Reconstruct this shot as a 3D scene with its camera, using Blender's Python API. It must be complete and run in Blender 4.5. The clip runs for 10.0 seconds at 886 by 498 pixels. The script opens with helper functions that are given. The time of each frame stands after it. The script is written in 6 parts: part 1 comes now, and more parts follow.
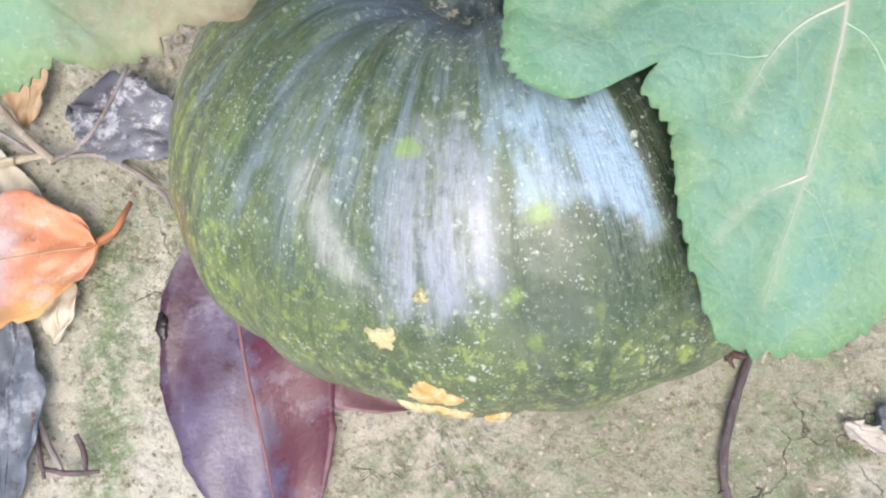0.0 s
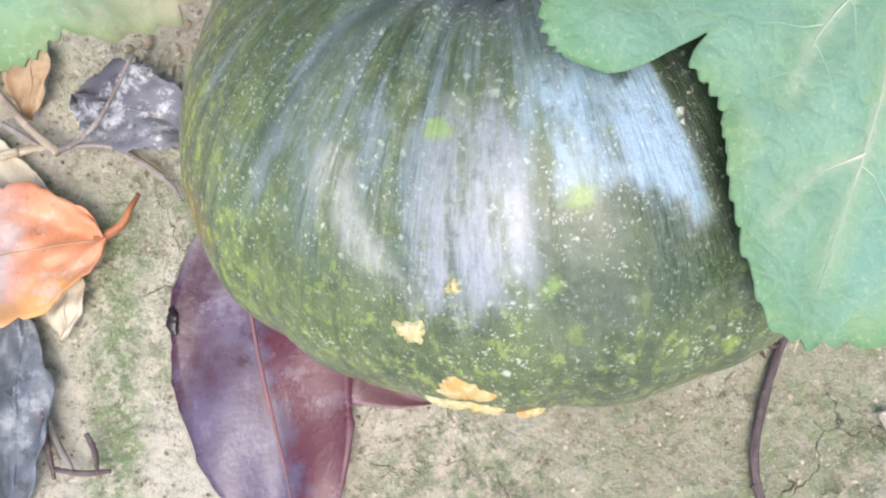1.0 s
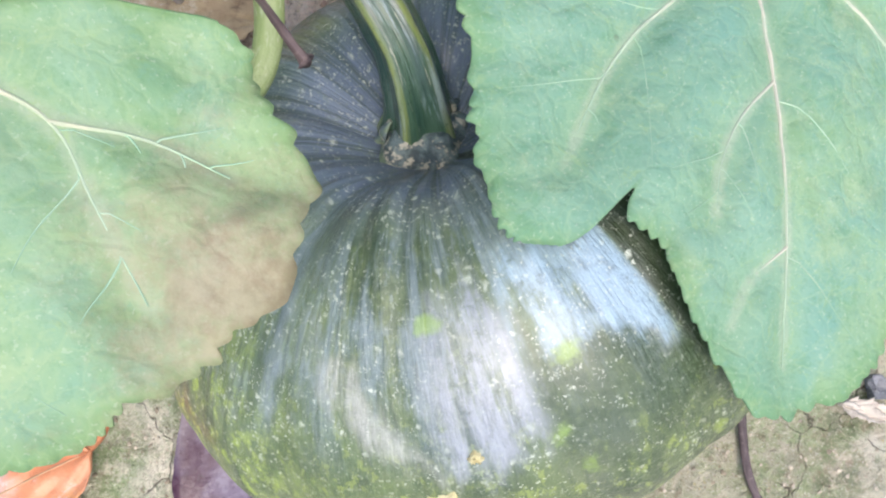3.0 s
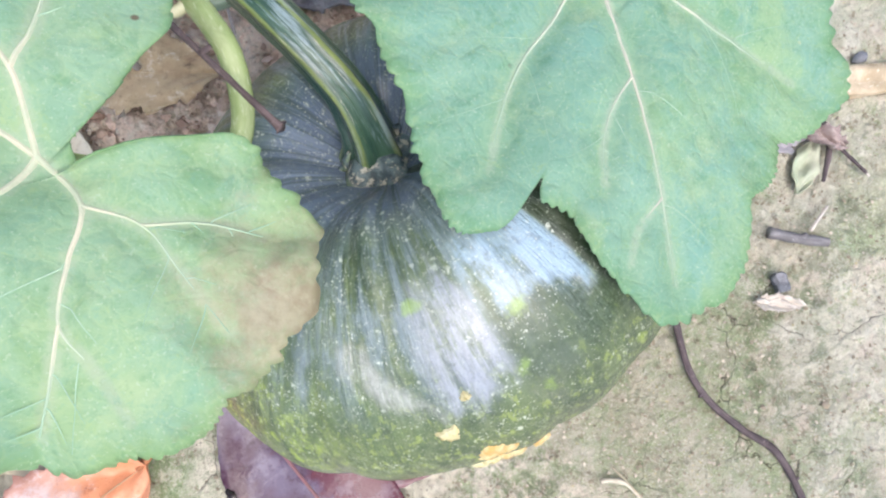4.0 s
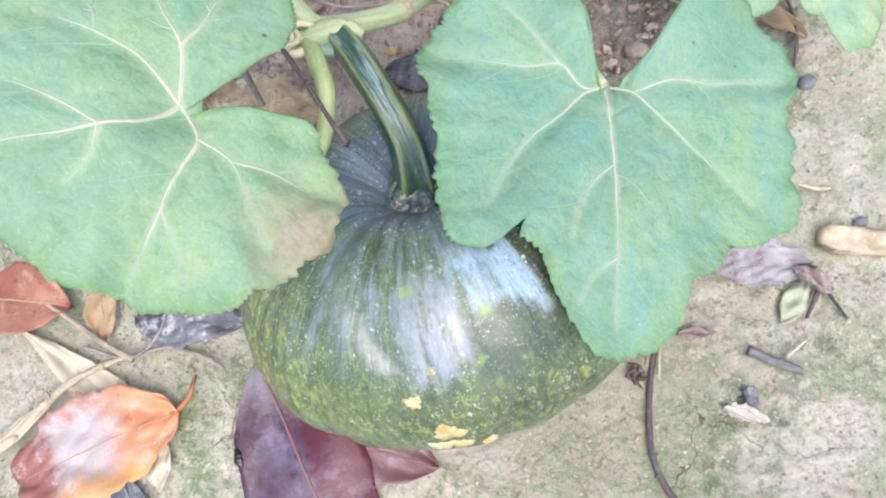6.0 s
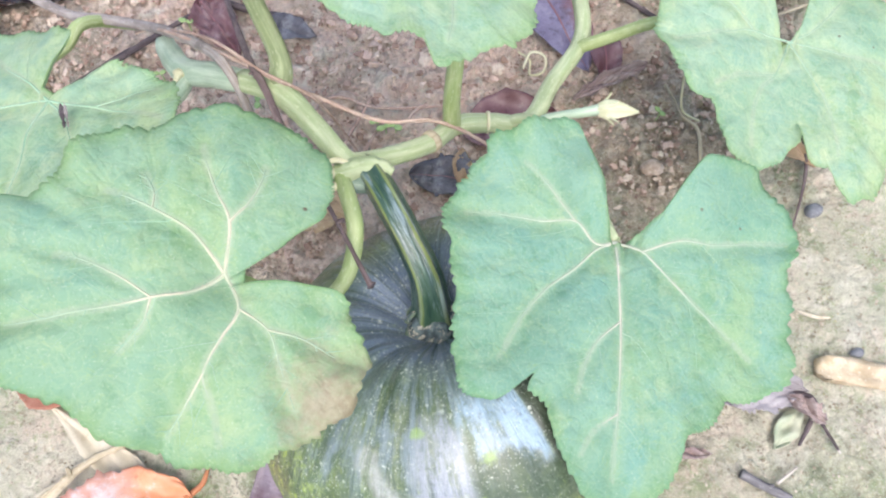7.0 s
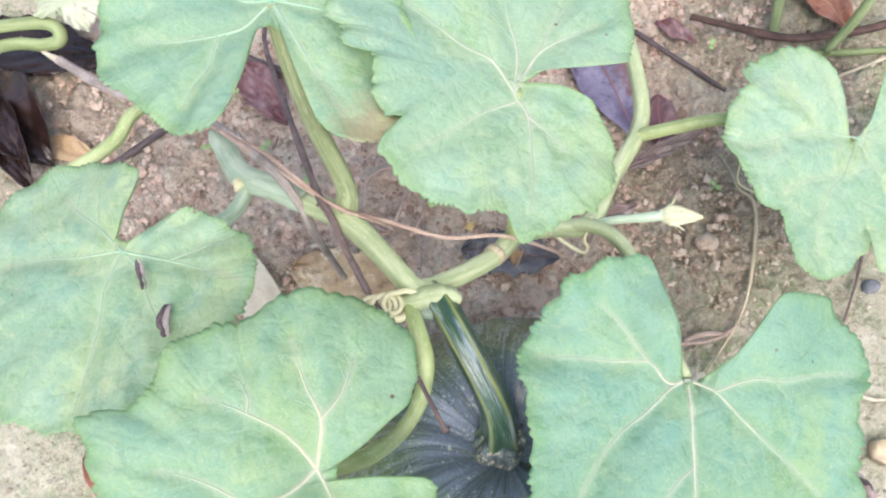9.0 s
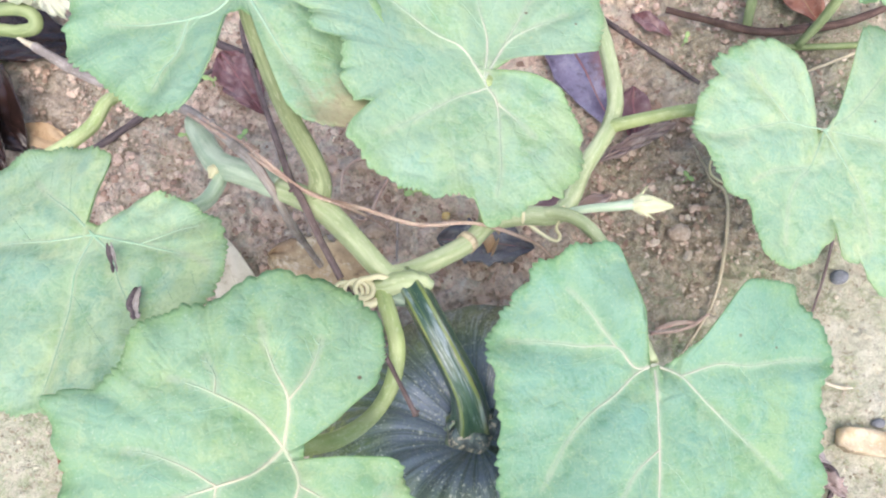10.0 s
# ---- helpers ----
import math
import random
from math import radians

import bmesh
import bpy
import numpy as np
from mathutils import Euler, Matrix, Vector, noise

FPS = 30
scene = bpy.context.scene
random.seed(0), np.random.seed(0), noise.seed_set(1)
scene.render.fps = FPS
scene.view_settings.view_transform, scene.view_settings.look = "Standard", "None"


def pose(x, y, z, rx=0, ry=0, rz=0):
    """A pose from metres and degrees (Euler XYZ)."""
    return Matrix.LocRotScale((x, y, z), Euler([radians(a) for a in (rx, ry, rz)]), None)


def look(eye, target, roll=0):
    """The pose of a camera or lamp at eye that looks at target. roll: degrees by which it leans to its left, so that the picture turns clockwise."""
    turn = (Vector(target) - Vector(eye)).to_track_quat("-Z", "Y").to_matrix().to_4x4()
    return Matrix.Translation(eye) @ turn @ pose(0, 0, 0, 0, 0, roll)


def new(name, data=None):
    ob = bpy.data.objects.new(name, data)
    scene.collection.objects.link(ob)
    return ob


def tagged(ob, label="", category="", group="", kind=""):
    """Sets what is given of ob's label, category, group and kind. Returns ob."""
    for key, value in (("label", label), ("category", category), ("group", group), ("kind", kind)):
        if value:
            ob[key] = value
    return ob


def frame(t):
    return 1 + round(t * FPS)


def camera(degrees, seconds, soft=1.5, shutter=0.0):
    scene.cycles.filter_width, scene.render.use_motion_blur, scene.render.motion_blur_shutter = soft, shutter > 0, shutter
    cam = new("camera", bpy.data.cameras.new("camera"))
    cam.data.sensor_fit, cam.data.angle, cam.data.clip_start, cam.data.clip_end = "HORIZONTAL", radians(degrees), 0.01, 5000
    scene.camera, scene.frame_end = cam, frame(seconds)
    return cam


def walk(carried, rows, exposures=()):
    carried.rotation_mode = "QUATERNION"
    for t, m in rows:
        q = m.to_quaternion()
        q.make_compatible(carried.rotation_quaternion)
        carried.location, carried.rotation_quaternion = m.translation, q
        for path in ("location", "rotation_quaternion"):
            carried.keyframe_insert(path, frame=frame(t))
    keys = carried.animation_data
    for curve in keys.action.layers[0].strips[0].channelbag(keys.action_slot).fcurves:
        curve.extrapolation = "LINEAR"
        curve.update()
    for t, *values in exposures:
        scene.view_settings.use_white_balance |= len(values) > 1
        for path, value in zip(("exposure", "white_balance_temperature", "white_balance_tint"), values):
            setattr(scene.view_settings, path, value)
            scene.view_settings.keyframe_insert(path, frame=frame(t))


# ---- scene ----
cam = camera(60.7, 10.0, soft=2.1)
EXPOSURE = ((0, 0.85, 6410), (2.5, 0.89, 6440), (4.5, 0.94, 6200), (6.5, 0.95, 6120), (7.5, 1.05, 6460), (10, 1.06, 6470))
TINT = 11
PATH = [
    (0, (0.019, 0.023, 0.413), (-0.059, 0.316, -1.564), -15.1),
    (0.5, (0.016, 0.023, 0.404), (-0.072, 0.304, -1.574), -17.7),
    (1, (0.01, 0.024, 0.4), (-0.075, 0.294, -1.58), -18.3),
    (1.5, (0.007, 0.022, 0.4), (-0.073, 0.285, -1.581), -18.9),
    (2, (0.002, 0.031, 0.404), (-0.016, 0.332, -1.573), -9.1),
    (2.5, (0.0, 0.053, 0.416), (0.056, 0.45, -1.543), -2.0),
    (3.8, (-0.007, 0.07, 0.479), (0.183, 0.278, -1.501), 15.4),
    (4, (-0.007, 0.064, 0.504), (0.189, 0.289, -1.474), 13.1),
    (4.5, (0.0, 0.022, 0.554), (0.192, 0.357, -1.409), 5.2),
    (5, (-0.001, 0.001, 0.573), (0.168, 0.392, -1.381), 0.9),
    (5.2, (-0.001, -0.004, 0.578), (0.147, 0.422, -1.37), -1.3),
    (6.3, (0.009, -0.019, 0.592), (0.109, 0.61, -1.304), -2.4),
    (6.5, (0.013, -0.016, 0.603), (0.108, 0.618, -1.291), -1.5),
    (7, (0.012, 0.042, 0.635), (0.107, 0.683, -1.257), -1.7),
    (7.5, (0.016, 0.092, 0.651), (0.082, 0.7, -1.253), -4.6),
    (8, (0.004, 0.118, 0.653), (0.067, 0.665, -1.27), -4.1),
    (8.5, (-0.013, 0.143, 0.659), (0.026, 0.678, -1.268), -5.8),
    (9, (-0.003, 0.158, 0.669), (0.034, 0.678, -1.262), -6.3),
    (9.5, (0.004, 0.157, 0.671), (0.079, 0.678, -1.258), -1.8),
    (10, (0.005, 0.149, 0.672), (0.076, 0.653, -1.263), -2.2),
]
walk(cam, [(t, look(eye, target, roll)) for t, eye, target, roll in PATH], exposures=[(t, stops, kelvin, TINT) for t, stops, kelvin in EXPOSURE])


# ---- light ----
SUN_ELEV, SUN_ROT = radians(66), radians(176)
world = bpy.data.worlds.new("world")
scene.world = world
world.use_nodes = True
wn = world.node_tree
wn.nodes.clear()
sky = wn.nodes.new("ShaderNodeTexSky")
sky.sky_type, sky.sun_disc = "NISHITA", False
sky.sun_elevation, sky.sun_rotation = SUN_ELEV, SUN_ROT
sky.air_density, sky.dust_density, sky.ozone_density = 1.0, 4.0, 1.0
bg = wn.nodes.new("ShaderNodeBackground")
bg.inputs["Strength"].default_value = 0.15
wo = wn.nodes.new("ShaderNodeOutputWorld")
wn.links.new(sky.outputs[0], bg.inputs[0])
wn.links.new(bg.outputs[0], wo.inputs[0])
sun_data = bpy.data.lights.new("sun", "SUN")
sun_data.energy, sun_data.angle, sun_data.color = 0.95, radians(52), (1.0, 0.97, 0.92)
sun = new("sun", sun_data)
sun_way = Vector((math.sin(SUN_ROT) * math.cos(SUN_ELEV), math.cos(SUN_ROT) * math.cos(SUN_ELEV), math.sin(SUN_ELEV)))
sun.matrix_world = look(sun_way * 5, (0, 0, 0))


# ---- material helpers ----
class Mat:
    """A node material with short calls for its nodes."""

    def __init__(self, name):
        self.mat = bpy.data.materials.new(name)
        self.mat.use_nodes = True
        self.t = self.mat.node_tree
        self.b = self.t.nodes["Principled BSDF"]
        self.out = self.t.nodes["Material Output"]
        self.co = self.t.nodes.new("ShaderNodeTexCoord").outputs["Object"]

    def put(self, sock, v):
        if isinstance(v, bpy.types.NodeSocket):
            self.t.links.new(v, sock)
        elif isinstance(v, tuple) and len(v) == 3 and sock.type == "RGBA":
            sock.default_value = (*v, 1)
        else:
            sock.default_value = v

    def math(self, op, a, b=0.0, c=0.0):
        n = self.t.nodes.new("ShaderNodeMath")
        n.operation = op
        for i, v in enumerate((a, b, c)):
            self.put(n.inputs[i], v)
        return n.outputs[0]

    def noise(self, scale, detail=4.0, rough=0.55, co=None, dist=0.0):
        n = self.t.nodes.new("ShaderNodeTexNoise")
        self.put(n.inputs["Vector"], co or self.co)
        n.inputs["Scale"].default_value, n.inputs["Detail"].default_value = scale, detail
        n.inputs["Roughness"].default_value, n.inputs["Distortion"].default_value = rough, dist
        return n.outputs["Fac"]

    def voronoi(self, scale, feature="F1", out="Distance", co=None, rand=1.0):
        n = self.t.nodes.new("ShaderNodeTexVoronoi")
        n.feature = feature
        self.put(n.inputs["Vector"], co or self.co)
        n.inputs["Scale"].default_value, n.inputs["Randomness"].default_value = scale, rand
        return n.outputs[out]

    def step(self, v, lo, hi, a=0.0, b=1.0):
        n = self.t.nodes.new("ShaderNodeMapRange")
        n.interpolation_type = "SMOOTHSTEP"
        self.put(n.inputs[0], v)
        for i, x in enumerate((lo, hi, a, b)):
            n.inputs[i + 1].default_value = x
        return n.outputs[0]

    def mix(self, f, a, b, mode="MIX"):
        n = self.t.nodes.new("ShaderNodeMix")
        n.data_type, n.blend_type = "RGBA", mode
        self.put(n.inputs[0], f)
        self.put(n.inputs[6], a)
        self.put(n.inputs[7], b)
        return n.outputs[2]

    def scaled(self, v, co=None):
        n = self.t.nodes.new("ShaderNodeMapping")
        self.put(n.inputs[0], co or self.co)
        n.inputs["Scale"].default_value = v
        return n.outputs[0]

    def attr(self, name):
        n = self.t.nodes.new("ShaderNodeAttribute")
        n.attribute_name = name
        return n.outputs["Fac"]

    def warped(self, co, scale, amount):
        n = self.t.nodes.new("ShaderNodeTexNoise")
        n.inputs["Scale"].default_value, n.inputs["Detail"].default_value = scale, 3
        self.put(n.inputs["Vector"], co)
        s = self.t.nodes.new("ShaderNodeVectorMath")
        s.operation = "MULTIPLY_ADD"
        self.put(s.inputs[0], n.outputs["Color"])
        s.inputs[1].default_value = (amount, amount, amount)
        self.put(s.inputs[2], co)
        return s.outputs[0]

    def grain(self, v):
        n = self.t.nodes.new("ShaderNodeAttribute")
        n.attribute_name = "grain"
        return self.scaled(v, n.outputs["Vector"])

    def split(self, co=None):
        n = self.t.nodes.new("ShaderNodeSeparateXYZ")
        self.put(n.inputs[0], co or self.co)
        return n.outputs

    def join(self, x, y, z):
        n = self.t.nodes.new("ShaderNodeCombineXYZ")
        for i, v in enumerate((x, y, z)):
            self.put(n.inputs[i], v)
        return n.outputs[0]

    def near(self, p, co=None):
        n = self.t.nodes.new("ShaderNodeVectorMath")
        n.operation = "DISTANCE"
        self.put(n.inputs[0], co or self.co)
        n.inputs[1].default_value = p
        return n.outputs["Value"]

    def rnd(self, island=False):
        if island:
            return self.t.nodes.new("ShaderNodeNewGeometry").outputs["Random Per Island"]
        return self.t.nodes.new("ShaderNodeObjectInfo").outputs["Random"]

    def bump(self, h, dist, strength=1.0, base=None):
        n = self.t.nodes.new("ShaderNodeBump")
        n.inputs["Strength"].default_value, n.inputs["Distance"].default_value = strength, dist
        self.put(n.inputs["Height"], h)
        if base:
            self.put(n.inputs["Normal"], base)
        return n.outputs[0]

    def done(self, colour, rough=0.6, normal=None, spec=0.5, coat=0.0, coat_rough=0.2):
        self.put(self.b.inputs["Base Color"], colour)
        self.put(self.b.inputs["Roughness"], rough)
        self.put(self.b.inputs["Specular IOR Level"], spec)
        self.put(self.b.inputs["Coat Weight"], coat)
        self.put(self.b.inputs["Coat Roughness"], coat_rough)
        self.b.inputs["Coat IOR"].default_value = 1.5
        if normal:
            self.put(self.b.inputs["Normal"], normal)
        return self.mat

    def thin(self, colour, amount):
        """Lets some light through a thin leaf."""
        tr = self.t.nodes.new("ShaderNodeBsdfTranslucent")
        self.put(tr.inputs["Color"], colour)
        m = self.t.nodes.new("ShaderNodeMixShader")
        m.inputs[0].default_value = amount
        self.t.links.new(self.b.outputs[0], m.inputs[1])
        self.t.links.new(tr.outputs[0], m.inputs[2])
        self.t.links.new(m.outputs[0], self.out.inputs[0])


def soil_material():
    m = Mat("clay_soil")
    big, mid, fine = m.noise(3.5, 3), m.noise(22, 6, 0.65), m.noise(420, 4, 0.7)
    c = m.mix(m.step(big, 0.35, 0.65), (0.54, 0.53, 0.40), (0.64, 0.61, 0.48))
    c = m.mix(m.step(m.noise(11, 5, 0.6), 0.42, 0.66, 0, 0.8), c, (0.76, 0.72, 0.58))
    c = m.mix(m.step(m.noise(33, 6, 0.7), 0.50, 0.68, 0, 0.4), c, (0.66, 0.58, 0.48))
    c = m.mix(m.step(m.noise(41, 6, 0.7, m.scaled((1.3, 0.9, 1))), 0.52, 0.70, 0, 0.5), c, (0.36, 0.36, 0.25))
    # crumbly brown earth under the vine, pale dried clay elsewhere
    x, y, z = m.split()
    flat = m.join(m.math("MULTIPLY", x, 0.62), m.math("MULTIPLY", y, 0.95), 0.0)
    away = m.math("ADD", m.near((0.016, 0.466, 0.0), flat), m.math("MULTIPLY", m.math("SUBTRACT", m.noise(16, 6, 0.65), 0.5), 0.22))
    brown = m.step(away, 0.20, 0.32, 0.85, 0)
    c = m.mix(brown, c, m.mix(m.step(mid, 0.3, 0.7), (0.70, 0.50, 0.41), (0.95, 0.77, 0.66)))
    crumb = m.voronoi(88, "F1", "Distance", m.warped(m.co, 130, 0.012))
    dark_bits = m.math("MULTIPLY", m.step(m.noise(75, 7, 0.8), 0.52, 0.60), brown)
    c = m.mix(m.math("MULTIPLY", dark_bits, 0.6), c, (0.29, 0.19, 0.16))
    light_bits = m.math("MULTIPLY", m.step(m.noise(105, 7, 0.8, m.scaled((1, 1.2, 1))), 0.53, 0.60), brown)
    c = m.mix(m.math("MULTIPLY", light_bits, 0.7), c, (0.82, 0.70, 0.60))
    # pinkish and ochre stains in the clay
    c = m.mix(m.step(m.noise(14, 6, 0.7, m.scaled((1, 1.4, 1))), 0.50, 0.64, 0, 0.55), c, (0.68, 0.54, 0.45))
    c = m.mix(m.step(m.noise(26, 6, 0.75, m.scaled((1.2, 1, 1))), 0.60, 0.72, 0, 0.55), c, (0.60, 0.46, 0.24))
    c = m.mix(m.step(m.noise(70, 6, 0.75), 0.55, 0.68, 0, 0.75), c, (0.84, 0.81, 0.70))
    c = m.mix(m.step(m.noise(120, 7, 0.85), 0.55, 0.63, 0, 0.35), c, (0.86, 0.84, 0.74))
    c = m.mix(m.step(m.noise(58, 7, 0.85, m.scaled((1, 1.2, 1))), 0.57, 0.66, 0, 0.40), c, (0.34, 0.32, 0.23))
    c = m.mix(m.step(m.noise(17, 5, 0.6, m.warped(m.co, 30, 0.02)), 0.50, 0.64, 0, 0.45), c, m.mix(brown, (0.43, 0.46, 0.34), (0.46, 0.35, 0.29)))
    c = m.mix(m.step(m.noise(38, 5, 0.6, m.warped(m.co, 60, 0.012)), 0.54, 0.64, 0, 0.6), c, (0.78, 0.75, 0.64))
    # damp olive clay with painted contact shade beside the pumpkin, bleached crust on its other side
    damp_shade = m.math("ADD", m.near((0.125, -0.030, 0.0), m.join(x, y, 0.0)), m.math("MULTIPLY", m.math("SUBTRACT", m.noise(13, 6, 0.7), 0.5), 0.16))
    c = m.mix(m.step(damp_shade, 0.05, 0.15, 0.55, 0), c, (0.37, 0.345, 0.23))
    bleached = m.math("ADD", m.near((-0.185, 0.010, 0.0), m.join(x, y, 0.0)), m.math("MULTIPLY", m.math("SUBTRACT", m.noise(15, 6, 0.7), 0.5), 0.14))
    c = m.mix(m.step(bleached, 0.06, 0.19, 0.68, 0), c, (0.90, 0.84, 0.70))
    smooth = m.math("ADD", m.near((0.005, -0.060, 0.0), m.join(x, y, 0.0)), m.math("MULTIPLY", m.math("SUBTRACT", m.noise(12, 5, 0.65), 0.5), 0.12))
    c = m.mix(m.step(smooth, 0.03, 0.085, 0.70, 0), c, (0.80, 0.68, 0.56))
    clods = m.math("ADD", m.near((0.245, 0.315, 0.0), m.join(x, y, 0.0)), m.math("MULTIPLY", m.math("SUBTRACT", m.noise(18, 6, 0.7), 0.5), 0.12))
    c = m.mix(m.step(clods, 0.06, 0.13, 0.60, 0), c, m.mix(m.step(m.noise(60, 6, 0.75), 0.42, 0.60), (0.21, 0.17, 0.115), (0.52, 0.44, 0.32)))
    for p, lo, hi, tone, much in (((0.370, 0.500, 0.0), 0.06, 0.17, (0.36, 0.35, 0.23), 0.60), ((-0.330, 0.520, 0.0), 0.05, 0.16, (0.36, 0.31, 0.25), 0.60), ((0.297, -0.006, 0.0), 0.005, 0.034, (0.24, 0.32, 0.17), 0.75),
                                ((0.340, 0.010, 0.0), 0.01, 0.06, (0.40, 0.42, 0.25), 0.50), ((0.215, 0.055, 0.0), 0.01, 0.05, (0.52, 0.42, 0.34), 0.55)):
        part_of = m.math("ADD", m.near(p, m.join(x, y, 0.0)), m.math("MULTIPLY", m.math("SUBTRACT", m.noise(14, 6, 0.7), 0.5), 0.16))
        c = m.mix(m.step(part_of, lo, hi, much, 0), c, m.mix(m.step(m.noise(70, 6, 0.75), 0.40, 0.62), tuple(v * 0.6 for v in tone), tuple(v * 1.35 for v in tone)))
    # moss specks and ochre grit
    moss = m.math("MULTIPLY", m.step(m.noise(9, 5, 0.65, m.scaled((1.1, 0.9, 1))), 0.44, 0.58), m.step(m.noise(150, 6, 0.8), 0.52, 0.60))
    c = m.mix(m.math("MULTIPLY", m.math("MULTIPLY", moss, m.math("SUBTRACT", 1.0, brown)), 0.6), c, (0.33, 0.38, 0.19))
    grit = m.step(m.voronoi(210, "F1", "Distance", m.warped(m.co, 300, 0.004)), 0.10, 0.24, 1, 0)
    c = m.mix(m.math("MULTIPLY", grit, m.step(m.noise(45, 4, 0.6), 0.52, 0.60, 0, 0.65)), c, (0.62, 0.52, 0.27))
    # thin green algae
    algae = m.math("MULTIPLY", m.step(m.noise(8, 6, 0.7), 0.46, 0.60), m.step(m.noise(80, 6, 0.78), 0.42, 0.58))
    strip = m.math("ABSOLUTE", m.math("ADD", m.math("ADD", x, 0.183), m.math("MULTIPLY", m.math("SUBTRACT", m.noise(30, 6, 0.7), 0.5), 0.045)))
    strip = m.math("MULTIPLY", m.step(strip, 0.006, 0.024, 1, 0), m.math("MULTIPLY", m.step(y, 0.14, 0.09), m.step(y, -0.11, -0.05)))
    algae = m.math("MAXIMUM", algae, m.math("MULTIPLY", strip, m.step(m.noise(90, 6, 0.78), 0.40, 0.56, 0.35, 1.4)))
    clay = m.math("SUBTRACT", 1.0, m.math("MULTIPLY", brown, 0.8))
    algae = m.math("MULTIPLY", algae, clay)
    c = m.mix(m.math("MULTIPLY", algae, 0.68), c, (0.29, 0.37, 0.19))
    deep = m.math("MULTIPLY", m.step(m.noise(6.5, 4, 0.6), 0.52, 0.64), m.step(m.noise(60, 6, 0.75), 0.46, 0.58))
    c = m.mix(m.math("MULTIPLY", m.math("MULTIPLY", deep, clay), 0.6), c, (0.14, 0.19, 0.085))
    c = m.mix(m.step(m.noise(130, 6, 0.75), 0.53, 0.66, 0, 0.65), c, (0.25, 0.19, 0.13))
    c = m.mix(m.step(m.noise(48, 6, 0.75), 0.58, 0.72, 0, 0.45), c, (0.20, 0.18, 0.13))
    c = m.mix(m.step(fine, 0.54, 0.72, 0, 0.55), c, (0.66, 0.61, 0.50))
    c = m.mix(m.step(m.noise(560, 5, 0.75), 0.57, 0.64, 0, 0.6), c, (0.80, 0.75, 0.63))
    c = m.mix(m.step(m.noise(640, 5, 0.75, m.scaled((1, 1.1, 1))), 0.58, 0.65, 0, 0.5), c, (0.24, 0.21, 0.15))
    c = m.mix(m.step(m.noise(900, 3, 0.7), 0.56, 0.72, 0, 0.4), c, (0.18, 0.14, 0.10))
    # hair cracks where the clay has dried out
    net = m.voronoi(15, "DISTANCE_TO_EDGE", "Distance", m.warped(m.join(x, y, 0.0), 45, 0.03))
    dry = m.step(m.noise(7, 3, 0.5, m.warped(m.join(x, y, 0.0), 20, 0.02)), 0.57, 0.63)
    for p in ((-0.030, -0.020, 0), (0.055, -0.032, 0), (-0.185, 0.085, 0), (0.225, -0.012, 0), (0.270, -0.062, 0)):
        dry = m.math("MAXIMUM", dry, m.step(m.near(p, m.join(x, y, 0.0)), 0.012, 0.030, 1, 0))
    crack = m.math("MULTIPLY", m.step(net, 0.001, 0.007, 1, 0), m.math("MULTIPLY", dry, m.math("SUBTRACT", 1.0, brown)))
    # the shade inside the cracks is painted dark
    c = m.mix(m.math("MULTIPLY", crack, 0.60), c, (0.10, 0.075, 0.055))
    h = m.math("ADD", m.math("MULTIPLY", fine, 0.45), m.math("MULTIPLY", m.noise(110, 7, 0.72), 1.0))
    h = m.math("SUBTRACT", h, m.math("MULTIPLY", crack, 0.5))
    h = m.math("SUBTRACT", h, m.math("MULTIPLY", m.math("MULTIPLY", crumb, brown), 1.3))
    return m.done(c, 0.93, m.bump(h, 0.006, 1.0), 0.25)


def crumb_material():
    """Loose bits of earth: each one between dark brown, pinkish brown and pale dry clay."""
    m = Mat("soil_crumb")
    r = m.rnd(True)
    c = m.mix(m.step(r, 0.05, 0.55), (0.32, 0.21, 0.165), (0.66, 0.49, 0.40))
    c = m.mix(m.step(r, 0.60, 1.0), c, (0.74, 0.63, 0.52))
    x, y, z = m.split()
    away = m.near((0.016, 0.466, 0.0), m.join(m.math("MULTIPLY", x, 0.62), m.math("MULTIPLY", y, 0.95), 0.0))
    clay = m.mix(m.step(r, 0.10, 0.95), (0.30, 0.27, 0.19), (0.70, 0.64, 0.51))
    c = m.mix(m.step(away, 0.20, 0.32, 0, 0.85), c, clay)
    c = m.mix(m.step(m.noise(500, 4, 0.7), 0.45, 0.65, 0, 0.5), c, (0.40, 0.31, 0.24))
    return m.done(c, 0.93, m.bump(m.noise(380, 5, 0.7), 0.002, 0.8), 0.2)


